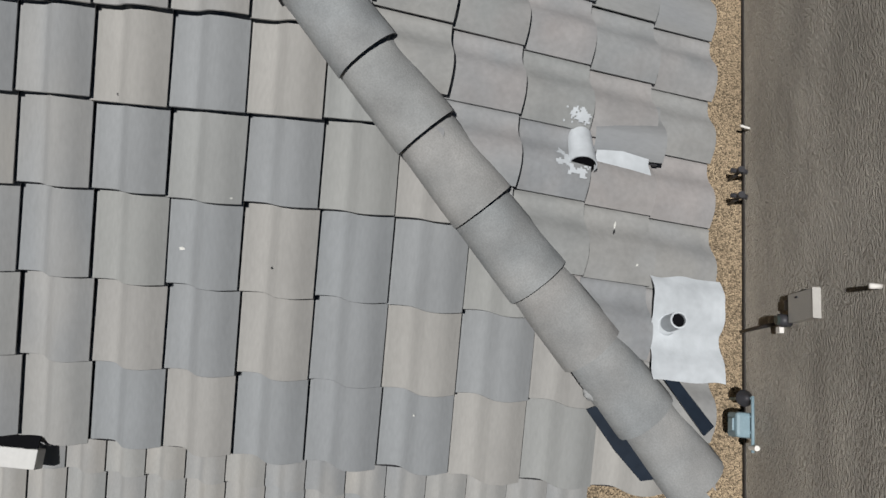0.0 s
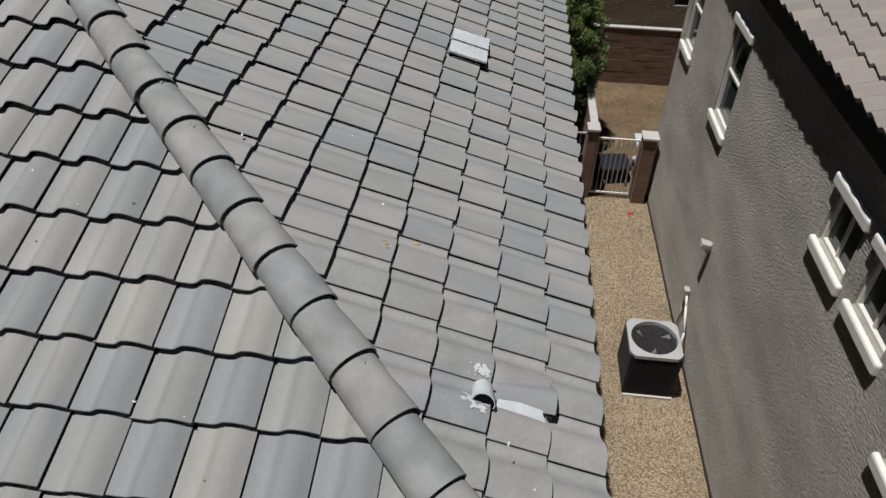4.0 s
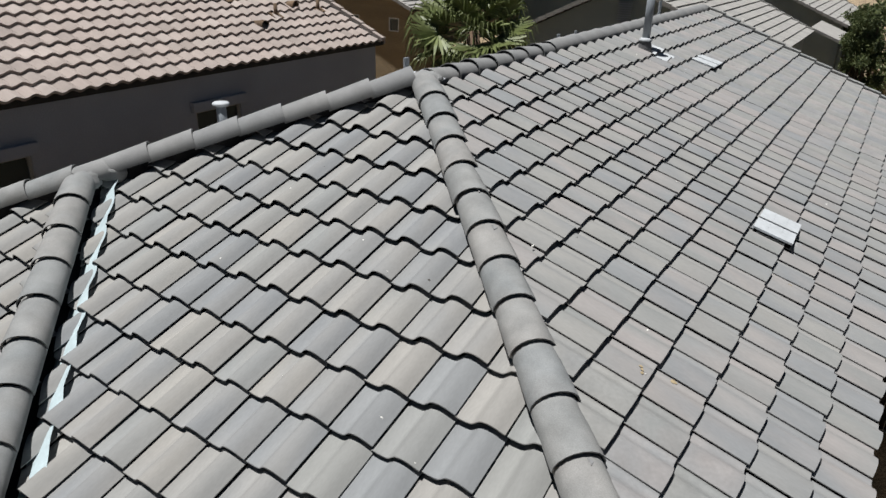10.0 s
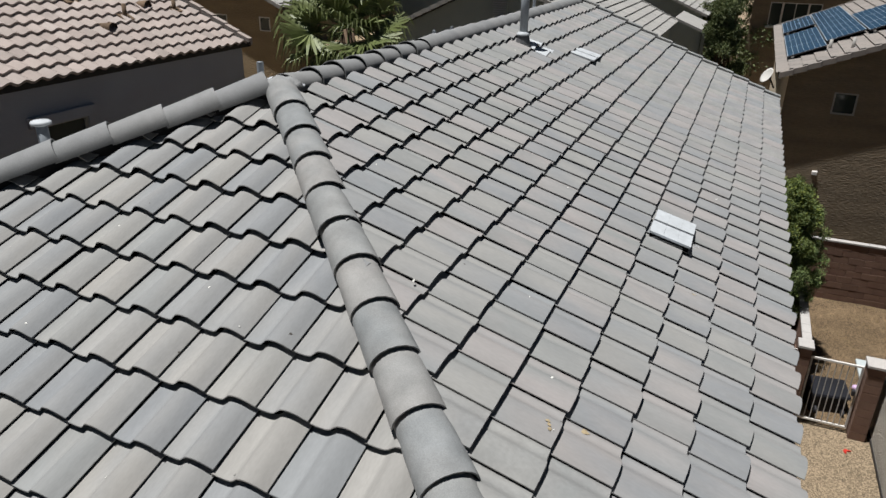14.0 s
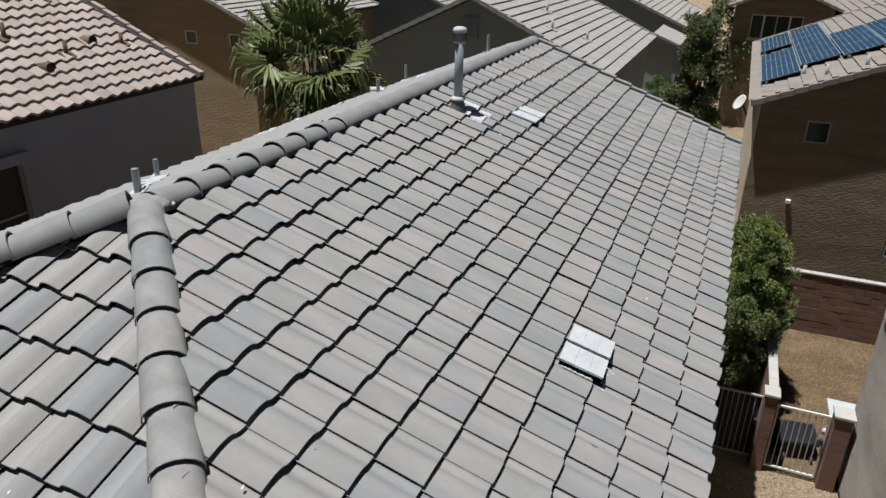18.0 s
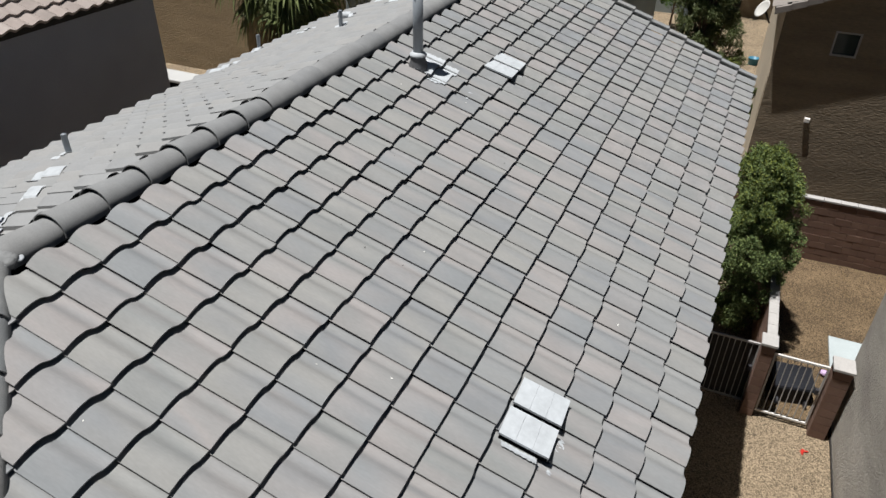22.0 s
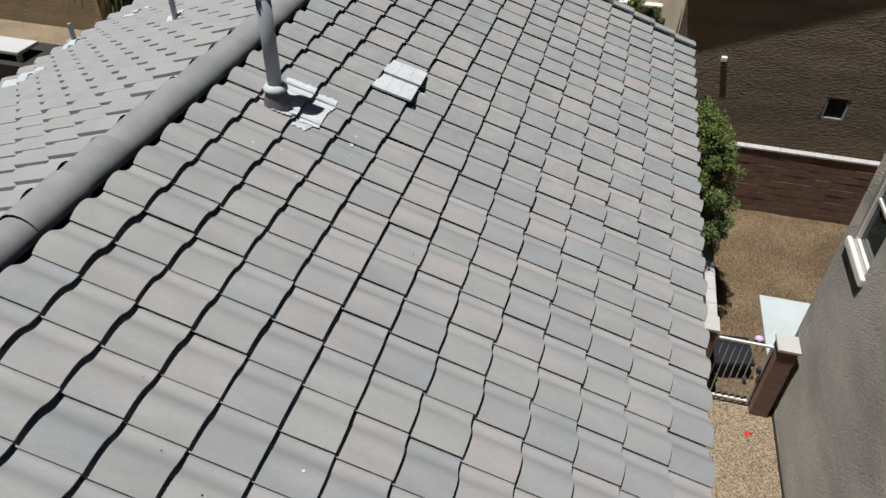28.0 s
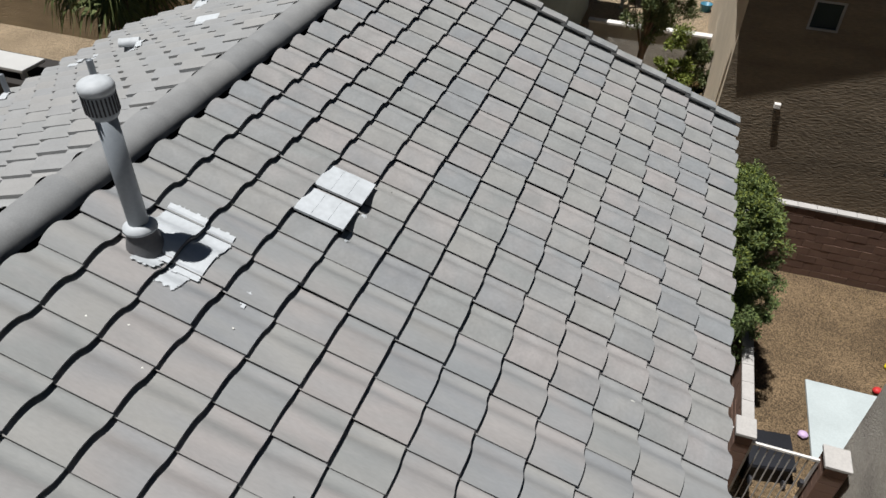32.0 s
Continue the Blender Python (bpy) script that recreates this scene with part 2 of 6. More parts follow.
M_LEAF_YELLOW = mat("yellow_green_leaf", (0.12, 0.15, 0.03), 0.6, vary=0.2, bump=0, tints=((0.08, 0.11, 0.025), (0.19, 0.22, 0.04), (0.12, 0.15, 0.03)), island=True)
M_LEAF_DARK = mat("dark_leaf", (0.05, 0.07, 0.025), 0.6, vary=0.2, bump=0, tints=((0.05, 0.07, 0.025), (0.09, 0.115, 0.04), (0.13, 0.145, 0.06)), island=True)
M_PALM = mat("palm_frond", (0.07, 0.10, 0.03), 0.5, vary=0.2, bump=0, tints=((0.03, 0.055, 0.018), (0.06, 0.09, 0.028), (0.10, 0.13, 0.045), (0.17, 0.19, 0.075)), island=True)
M_WOOD = mat("weathered_brown_wood", (0.20, 0.16, 0.14), 0.85, vary=0.25, grain=40, stain=6, bump=0.3)
M_BLUEGREY = mat("blue_grey_metal", (0.19, 0.27, 0.31), 0.5, vary=0.1, bump=0.05)


def glass(name, tint):
    m = bpy.data.materials.new(name)
    m.use_nodes = True
    b = m.node_tree.nodes["Principled BSDF"]
    b.inputs["Base Color"].default_value = (*tint, 1)
    b.inputs["Roughness"].default_value = 0.04
    b.inputs["Specular IOR Level"].default_value = 0.35
    return m


M_GLASS = glass("dark_window_glass", (0.035, 0.045, 0.042))


# ---- mesh helpers ----
def mesh_of(name, bm, material, smooth=False):
    me = bpy.data.meshes.new(name)
    bm.normal_update()
    bm.to_mesh(me)
    bm.free()
    me.materials.append(material)
    if smooth:
        for p in me.polygons:
            p.use_smooth = True
    return me


def part(name, bm, material, parent=None, label="", smooth=False, at=None):
    ob = new(name, mesh_of(name, bm, material, smooth) if isinstance(bm, bmesh.types.BMesh) else bm)
    ob.parent = parent
    if at is not None:
        ob.matrix_basis = at
    if label:
        ob["label"] = label
    return ob


def thing(name, label, category, at=None, group="", kind=""):
    ob = new(name)
    ob.empty_display_size = 0.1
    if at is not None:
        ob.matrix_basis = at
    return tagged(ob, label, category, group, kind)


def box(bm, x0, y0, z0, x1, y1, z1, bevel=0.0):
    vs = [bm.verts.new((x, y, z)) for z in (z0, z1) for y in (y0, y1) for x in (x0, x1)]
    fs = [bm.faces.new([vs[i] for i in q]) for q in ((0, 2, 3, 1), (4, 5, 7, 6), (0, 1, 5, 4), (2, 6, 7, 3), (0, 4, 6, 2), (1, 3, 7, 5))]
    if bevel:
        es = list({e for f in fs for e in f.edges})
        bmesh.ops.bevel(bm, geom=es, offset=bevel, segments=2, affect="EDGES", profile=0.5)
    return bm


def boxed(*a, **k):
    return box(bmesh.new(), *a, **k)


def tube(bm, a, b, r0, r1=None, seg=12, caps=True):
    a, b = Vector(a), Vector(b)
    r1 = r0 if r1 is None else r1
    d = (b - a).normalized()
    u = d.orthogonal().normalized()
    v = d.cross(u)
    rings = []
    for c, r in ((a, r0), (b, r1)):
        rings.append([bm.verts.new(c + r * (math.cos(t) * u + math.sin(t) * v)) for t in [2 * math.pi * i / seg for i in range(seg)]])
    for i in range(seg):
        bm.faces.new((rings[0][i], rings[0][(i + 1) % seg], rings[1][(i + 1) % seg], rings[1][i]))
    if caps:
        bm.faces.new(rings[0][::-1])
        bm.faces.new(rings[1])
    return bm


def lathe(bm, prof, seg=20, at=(0, 0, 0)):
    """prof: (radius, height) pairs from the bottom up."""
    rings = [[bm.verts.new((at[0] + r * math.cos(2 * math.pi * i / seg), at[1] + r * math.sin(2 * math.pi * i / seg), at[2] + z)) for i in range(seg)] for r, z in prof]
    for a, b in zip(rings, rings[1:]):
        for i in range(seg):
            bm.faces.new((a[i], a[(i + 1) % seg], b[(i + 1) % seg], b[i]))
    bm.faces.new(rings[-1])
    bm.faces.new(rings[0][::-1])
    return bm


def prism(bm, pts, d):
    """A polygon pts (Vectors) pushed along d."""
    lo = [bm.verts.new(p) for p in pts]
    hi = [bm.verts.new(Vector(p) + Vector(d)) for p in pts]
    n = len(pts)
    bm.faces.new(lo[::-1])
    bm.faces.new(hi)
    for i in range(n):
        bm.faces.new((lo[i], lo[(i + 1) % n], hi[(i + 1) % n], hi[i]))
    bmesh.ops.recalc_face_normals(bm, faces=bm.faces)
    return bm


# ---- plan of the main house ----
W_T = 0.29708                   # tile width
E_E, E_S = 0.31747, 0.34909       # exposed length on the east and south slopes
PITCH = 0.38287
TAN, COS, SIN = math.tan(PITCH), math.cos(PITCH), math.sin(PITCH)
ZE = 6.85                       # eave height
XR, YN = -3.97, 13.88            # ridge line, north gable end
Y_A0, X_S0 = 5.5775, -1.6395      # tile joints on the east and south slopes
DS = -0.097                     # the south slope lies this much lower
JOG = 0.26                      # the west bay stands forward by this
YB = 2.075 - JOG
X_BAY = -3.85

LIFT = {"E": 0.041, "S": 0.049, "W": 0.034}      # height of a lip over the tile below
WAVES = {"E": ((0.0, 0.0105), (0.07, 0.0215), (0.15, 0.033), (0.24, 0.042), (0.33, 0.046), (0.42, 0.046), (0.50, 0.041), (0.57, 0.031), (0.63, 0.018), (0.69, 0.006), (0.75, -0.002), (0.82, -0.006), (0.89, -0.006), (0.964, -0.004), (0.973, -0.0095), (1.0, -0.0105)),
         "S": ((0.0, -0.0165), (0.018, -0.0155), (0.027, -0.0095), (0.08, -0.0145), (0.15, -0.0191), (0.23, -0.0215), (0.3, -0.0204), (0.35, -0.0147), (0.39, -0.0045), (0.52, 0.0361), (0.56, 0.0429), (0.62, 0.0474), (0.69, 0.0486), (0.77, 0.044), (0.85, 0.0339), (0.92, 0.0204), (1.0, 0.0079))}
WAVES["W"] = ((0.0, -0.0068), (0.07, -0.0135), (0.15, -0.0191)) + WAVES["S"][5:-3] + ((0.85, 0.032), (0.92, 0.023), (1.0, 0.014))


def wave(u, kind="E"):
    """Height of the tile's cross-section; u from 0 to 1 across the tile."""
    pts = WAVES[kind]
    for (u0, z0), (u1, z1) in zip(pts, pts[1:]):
        if u <= u1:
            return z0 + (z1 - z0) * (u - u0) / (u1 - u0)
    return pts[-1][1]


def tile_bm(length, thick=0.005, w=W_T, kind="E"):
    """One roll tile: x across, y up the slope, z off the slope. The lip is at y = 0, lifted by the tile below."""
    bm = bmesh.new()
    uv = bm.loops.layers.uv.new("UVMap")
    pts, lift = WAVES[kind], LIFT[kind]
    n = len(pts) - 1
    tops, backs, rim, lows = [], [], [], []
    lap = (-0.007, 0.003) if kind == "E" else (-0.003, 0.007)      # each tile laps over its neighbour's grooved edge
    for u, z in pts:
        x = xl = lap[0] + u * (w + lap[1] - lap[0])
        tops.append(bm.verts.new((xl, 0.003, z + lift)))
        rim.append(bm.verts.new((xl, 0.003, z + lift)))
        lows.append(bm.verts.new((xl, 0.0, z + lift - thick)))
        backs.append(bm.verts.new((x, length, z + 0.003)))
    for i in range(n):
        bm.faces.new((tops[i], tops[i + 1], backs[i + 1], backs[i])).smooth = True
        bm.faces.new((lows[i], lows[i + 1], rim[i + 1], rim[i]))
    # edges turned down at both sides
    for j, s in ((0, 1), (n, -1)):
        a = bm.verts.new((tops[j].co.x, 0.003, tops[j].co.z - (0.03 if kind == "W" else 0.006)))
        b = bm.verts.new((backs[j].co.x, length, backs[j].co.z - (0.03 if kind == "W" else 0.006)))
        c, d = bm.verts.new(tops[j].co), bm.verts.new(backs[j].co)
        q = (c, d, b, a)
        bm.faces.new(q if s > 0 else q[::-1])
    for f in bm.faces:
        for lp in f.loops:
            lp[uv].uv = (lp.vert.co.x / w, lp.vert.co.y / length)
    return bm


def slope_matrix(kind, u, v):
    """Pose of a tile whose lip's left end (looking up the slope) is at u along the eave and v up the slope."""
    if kind == "E":
        o = Vector((-v * COS, u, ZE + v * SIN))
        X, Y = Vector((0, 1, 0)), Vector((-COS, 0, SIN))
    elif kind == "S":
        o = Vector((u, v * COS, ZE + DS + v * SIN))
        X, Y = Vector((1, 0, 0)), Vector((0, COS, SIN))
    elif kind == "W":
        o = Vector((2 * XR + v * COS, u, ZE + v * SIN))
        X, Y = Vector((0, -1, 0)), Vector((COS, 0, SIN))
    Z = X.cross(Y)
    m = Matrix((X, Y, Z)).transposed().to_4x4()
    m.translation = o
    return m


TILE_LEN = {"E": E_E + 0.035, "S": E_S + 0.035, "W": E_E + 0.035}
ROW = {"E": E_E, "S": E_S, "W": E_E}
TILE_MESH = {}
TILE_MAT = {"E": M_TILE_E, "S": M_TILE, "W": M_TILE_W}
TILE_BASE = {k: 0.003 - h for k, h in LIFT.items()}      # the slope's plane is the height of the tiles' joints at the lip


# tones of the south tiles nearest the eave, row by row from the eave up: slate, sand, ash
TONES = ("bwbbbwnw", "wbwbwbw", "nbwbbn", "bnbnw", "wbwn")


def tile_material(kind, r, c):
    """The tones of the tiles beside the hip's foot are known; the rest take theirs by chance."""
    if kind == "S" and r < len(TONES) and 0 <= c + 3 < len(TONES[r]):
        return M_TILE_TONE[TONES[r][c + 3]]
    return TILE_MAT[kind]


def clipped(kind, m, cuts):
    """A tile cut by upright planes given as (point, normal that points to what is kept)."""
    bm = tile_bm(TILE_LEN[kind], kind=kind)
    inv = m.inverted()
    for p, nrm in cuts:
        lp = inv @ Vector(p)
        ln = (inv.to_3x3() @ Vector(nrm)).normalized()
        bmesh.ops.bisect_plane(bm, geom=bm.verts[:] + bm.edges[:] + bm.faces[:], plane_co=lp, plane_no=ln, clear_inner=True)
    return bm


def slope_tiles(kind, rows, cols, origin, cuts, deck, near, far_parent):
    """Lays a slope: full tiles share one mesh, cut tiles have their own; those that near() refuses are joined."""
    TILE_MESH[kind] = mesh_of("roof_tile", tile_bm(TILE_LEN[kind], kind=kind), TILE_MAT[kind])
    whole = {TILE_MAT[kind]: TILE_MESH[kind]}
    rest = bmesh.new()
    rng = random.Random(5)
    for r in rows:
        for c in cols:
            u, v = origin + c * W_T, r * ROW[kind]
            jit = pose(rng.uniform(-0.003, 0.003), rng.uniform(-0.007, 0.007), TILE_BASE[kind] + rng.uniform(-0.003, 0.003), rng.uniform(-0.4, 0.4), rng.uniform(-0.5, 0.5), rng.uniform(-0.35, 0.35))
            m = slope_matrix(kind, u, v) @ jit
            corners = [m @ Vector(p) for p in ((0, 0, 0), (W_T, 0, 0), (0, TILE_LEN[kind], 0), (W_T, TILE_LEN[kind], 0))]
            sides = [[(p - Vector(cp)).dot(Vector(cn)) for p in corners] for cp, cn in cuts]
            if any(max(s) < 0.03 for s in sides):
                continue
            hit = [cut for cut, s in zip(cuts, sides) if min(s) < 0]
            if near(r, c):
                if hit:
                    bm = clipped(kind, m, hit)
                    if len(bm.faces) == 0:
                        bm.free()
                        continue
                    me = mesh_of("roof_tile", bm, tile_material(kind, r, c))
                else:
                    tm = tile_material(kind, r, c)
                    if tm not in whole:
                        whole[tm] = mesh_of("roof_tile", tile_bm(TILE_LEN[kind], kind=kind), tm)
                    me = whole[tm]
                part("roof_tile", me, None, deck, at=m)
            else:
                bm = clipped(kind, m, hit) if hit else tile_bm(TILE_LEN[kind], kind=kind)
                bm.transform(m)
                me = bpy.data.meshes.new("tmp")
                bm.to_mesh(me)
                bm.free()
                rest.from_mesh(me)
                bpy.data.meshes.remove(me)
    if len(rest.verts):
        ob = part("far_roof_tiles", rest, M_TILE_W if kind == "W" else M_TILE_FAR, far_parent)
        ob["kind"] = "stuff"
    else:
        rest.free()


# ---- ground and yard ----
bm = boxed(-150, -60, -0.5, 150, 220, 0)
ground = part("ground", bm, M_GRAVEL)
tagged(ground, "tan decorative gravel ground between the houses", "ground", kind="structure")
bm = bmesh.new()
g = bmesh.ops.create_grid(bm, x_segments=30, y_segments=24, size=1)
bmesh.ops.scale(bm, vec=(5.3, 3.3, 1), verts=bm.verts)
bmesh.ops.translate(bm, vec=(7.2, 17.3, 0.015), verts=bm.verts)
for v in bm.verts:
    v.co.z += 0.03 * noise.noise(v.co * 1.3) + 0.02
dry = part("dry_lawn", bm, M_DRY, smooth=True)
tagged(dry, "dry straw-coloured grass and gravel yard", "lawn", kind="structure")
bm = boxed(3.13, 15.25, 0.0, 5.4, 17.2, 0.09, bevel=0.01)
tagged(part("concrete_slab", bm, mat("pale_blue_concrete", (0.40, 0.445, 0.45), 0.9, vary=0.07, grain=30, stain=1.5, bump=0.15)), "pale concrete slab lying in the dry yard", "slab", kind="structure")

# ---- main house ----
house = thing("main_house", "two-storey house with grey concrete roll-tile roof", "house", kind="")
# unseen walls; their dark brown is chosen to cut light bounced into the passage
bm = boxed(-7.6, 0.45, 0, -0.45, YN - 0.3, ZE - 0.25)
part("wall", bm, M_STUCCO_NE, house, "unseen stucco walls, dark brown to cut bounced light")
# roof decks under the tiles
def deck_bm(pts, t=0.05):
    return prism(bmesh.new(), [Vector(p) + Vector((0, 0, -0.115)) for p in pts], (0, 0, -t))
def zE(x):
    return ZE - x * TAN
def zS(y):
    return ZE + DS + y * TAN
ZR = ZE - XR * TAN
east = part("east_slope", deck_bm([(0.0, 0.05, ZE), (0, YN, ZE), (XR, YN, ZR), (XR, -XR + 0.05, ZR)]), M_FELT, house, "grey roll-tile roof slope above the side yard")
south = part("south_slope", deck_bm([(0.05, 0, ZE + DS), (XR, -XR + 0.05, zS(0.05 - XR)), (-5.925, 2.075, zS(2.075)), (X_BAY, 0, ZE + DS)]), M_FELT, house, "grey roll-tile hip end of the roof")
west = part("west_slope", deck_bm([(XR, -XR, ZR), (XR, YN, ZR), (2 * XR, YN, ZE), (2 * XR, 0, ZE)]), M_FELT, house, "grey roll-tile roof slope beyond the ridge")
zB = ZE + DS + (YB + JOG) * TAN
bay = part("bay_slope", deck_bm([(-5.925, YB, zB), (-8, -JOG, ZE + DS), (X_BAY, -JOG, ZE + DS)]), M_FELT, house, "grey roll-tile roof of the forward bay")
part("bay_side_slope", deck_bm([(-5.925, 2.075, zB), (-5.925, YB, zB), (X_BAY, -JOG, ZE + DS), (X_BAY, 0, ZE + DS)]), M_FELT, house)

R2 = 2 ** -0.5
hip_cut_E = ((0, 0.06, 0), (R2, R2, 0))
hip_cut_S = ((0, 0.04, 0), (-R2, -R2, 0))
slope_tiles("E", range(0, 13), range(-20, 29), Y_A0, [hip_cut_E, ((0, YN, 0), (0, -1, 0)), ((XR + 0.19, 0, 0), (1, 0, 0))], east, lambda r, c: r < 13 and -12 <= c <= 11, east)
slope_tiles("S", range(0, 12), range(-15, 7), X_S0, [hip_cut_S, ((-3.93, 0, 0), (R2, R2, 0)), ((-8, 0, 0), (R2, -R2, 0))], south, lambda r, c: True, south)
slope_tiles("W", range(0, 13), range(-20, 29), Y_A0, [((-8, 0, 0), (-R2, R2, 0)), ((0, YN, 0), (0, -1, 0)), ((XR - 0.14, 0, 0), (-1, 0, 0))], west, lambda r, c: False, west)


# ---- hips, ridge, valley ----
def cap_bm(length, r0=0.128, r1=0.112, thick=0.016, seg=10):
    """A half-round cap tile along +y from its wide lip at y = 0."""
    bm = bmesh.new()
    rows = []
    for y, r in ((0.0, r0 - thick), (0.0, r0), (0.0, r0), (0.03, r0), (length, r1)):
        rows.append([bm.verts.new((r * 1.08 * math.cos(a), y, r * math.sin(a) * 0.92)) for a in [math.pi * (-0.04 + 1.08 * i / seg) for i in range(seg + 1)]])
    for a, b in ((rows[0], rows[1]), (rows[2], rows[3]), (rows[3], rows[4])):
        for i in range(seg):
            f = bm.faces.new((a[i], b[i], b[i + 1], a[i + 1]))
            f.smooth = a is not rows[0]
    for f in bm.faces:
        if f.calc_center_median().z > 0 and f.smooth and f.normal.z < 0:
            f.normal_flip()
    return bm


CAP_MESH = mesh_of("cap_tile", cap_bm(0.40, 0.126, 0.114, 0.008), M_CAP)
CAP_TIGHT = mesh_of("cap_tile", cap_bm(0.42, 0.130, 0.118, 0.014), M_RIDGE)
CAP_RIDGE = mesh_of("cap_tile", cap_bm(0.40, 0.128, 0.110, 0.008), M_RIDGE)


def cap_line(name, a, b, step, lift, label, flip=False, tilt=-2.9, tight=False, n=None):
    """Cap tiles from the low end a to the high end b, each lapping over the one below."""
    a, b = Vector(a), Vector(b)
    d = (b - a)
    n = n or max(1, round(d.length / step))
    s = d.length / n
    Y = d.normalized()
    Xv = Y.cross(Vector((0, 0, 1))).normalized()
    Zv = Xv.cross(Y)
    holder = part(name, boxed(-0.05, 0.05, -0.16, 0.05, d.length - 0.03, 0.02), M_FELT, house, label)
    base = Matrix((Xv, Y, Zv)).transposed().to_4x4()
    base.translation = a + Zv * lift
    holder.matrix_basis = base
    rng = random.Random(len(name) + n)
    for i in range(n):
        turn, y = (180, (i + 1) * s) if flip else (0, i * s)
        m = pose(rng.uniform(-0.006, 0.006), y + rng.uniform(-0.006, 0.006), 0.016, tilt + rng.uniform(-0.5, 0.5), 0, turn + rng.uniform(-0.8, 0.8))
        part("cap_tile", CAP_TIGHT if tight else (CAP_RIDGE if name == "ridge_cap" else CAP_MESH), None, holder, at=m)
    return holder


HC = 0.028                  # the hip's line lies this far off the corner
def hip_pt(y, dz=0.0):
    return (HC - y, y, ZE + y * TAN + dz - 0.085)
cap_line("hip_cap", hip_pt(0.0657), hip_pt(0.0657 + 16 * 0.2407), 0.34, 0.005, "grey half-round concrete hip caps", n=16)
zr = ZR - 0.14
cap_line("ridge_cap", (XR, 4.05, zr), (XR, 6.62, zr), 0.375, 0.03, "grey half-round ridge caps with dark open laps", tilt=-3.0)
cap_line("ridge_cap", (XR, 6.62, zr), (XR, YN + 0.05, zr), 0.40, 0.03, "grey half-round ridge caps with mortared laps", flip=True, tilt=-1.0, tight=True)
cap_line("hip_cap", (-5.93, 2.07, zS(2.07) + 0.04), (XR - 0.06, 3.96, ZR - 0.11), 0.375, 0.03, "grey half-round hip caps", flip=True, tilt=-2.9, tight=True)
cap_line("hip_cap", (-8.0, 0.0 - JOG, ZE + DS), (-5.93, YB, zB), 0.37, 0.045, "grey half-round hip caps", flip=True, tilt=-2.0)
cap_line("ridge_cap", (-5.93, YB - 0.06, zB), (-5.93, 2.12, zB), 0.35, 0.04, "short grey ridge caps over the bay", flip=True, tilt=-1.6)
cap_line("hip_cap", (X_BAY, -JOG, ZE + DS), (-5.93, YB, zB), 0.36, 0.045, "grey half-round hip caps of the bay")


def lump(name, c, r, material, parent, label="", seed=0, squash=0.6):
    bm = bmesh.new()
    bmesh.ops.create_icosphere(bm, subdivisions=3, radius=1)
    for v in bm.verts:
        k = 1 + 0.22 * noise.noise(v.co * 2.1 + Vector((seed, 0, 0)))
        v.co = Vector((v.co.x * r[0] * k, v.co.y * r[1] * k, v.co.z * r[2] * k))
    ob = part(name, bm, material, parent, label, smooth=True)
    ob.location = c
    return ob


M_MORTAR_CAP = mat("grey_mortar", (0.24, 0.245, 0.245), 0.95, vary=0.1, grain=50, stain=6, bump=0.5, bump_scale=60)
lump("mortar", (XR + 0.0, 4.03, ZR - 0.075), (0.15, 0.13, 0.085), M_MORTAR_CAP, house, "rough grey mortar where the hips meet the ridge")
for dx, dy, dz, rr in ((0.10, -0.02, -0.02, 0.030), (0.12, 0.07, -0.03, 0.026), (0.05, 0.13, 0.005, 0.03), (-0.03, 0.14, 0.012, 0.028), (-0.11, 0.08, -0.01, 0.03), (-0.13, -0.01, -0.04, 0.03)):
    lump("sealant", (XR + dx, 4.03 + dy, ZR - 0.035 + dz), (rr * 1.5, rr * 1.3, rr * 0.6), M_WHITE, house, "white sealant daubed round the mortar", seed=dx * 9)
lump("mortar", (-5.93, 2.08, zB + 0.05), (0.17, 0.14, 0.1), M_MORTAR_CAP, house, "rough grey mortar at the valley head", 3)
lump("mortar", (-5.93, YB, zB + 0.04), (0.16, 0.15, 0.1), M_MORTAR_CAP, house, "rough grey mortar on the bay hip", 5)

# valley with its white-coated strip
bm = bmesh.new()
n = 40
lo, hi = Vector((X_BAY + 0.02, 0.0, ZE + DS)), Vector((-5.90, 2.05, zS(2.05)))
prev = None
rng = random.Random(3)
for i in range(n + 1):
    t = i / n
    c = lo.lerp(hi, t)
    wv = 0.058 + 0.008 * math.sin(t * 46) + rng.uniform(0, 0.006)
    p = [c + Vector((-0.05, -0.05, -0.09)), c + Vector((0.0, 0.0, -0.02)), c + Vector((wv, wv, 0.045 + 0.2 * wv))]
    row = [bm.verts.new(q) for q in p]
    if prev:
        for k in (0, 1):
            bm.faces.new((prev[k], prev[k + 1], row[k + 1], row[k]))
    prev = row
part("valley_flashing", bm, mat("pale_blue_coating", (0.43, 0.52, 0.55), 0.55, vary=0.1, grain=25, stain=4, bump=0.2), house, "white-coated valley edge", smooth=True)
# cut tile ends on the small side slope of the bay
rng = random.Random(8)
for i in range(7):
    t = (i + 0.4) / 7.2
    c = lo.lerp(hi, t) + Vector((-0.2, -0.14, 0.02))
    bm = tile_bm(0.22 + rng.uniform(-0.03, 0.03), w=0.22)
    ob = part("cut_tile", bm, M_TILE, house, at=Matrix.Translation(c) @ pose(0, 0, 0, 22.8, 0, 90 + rng.uniform(-10, 10)))
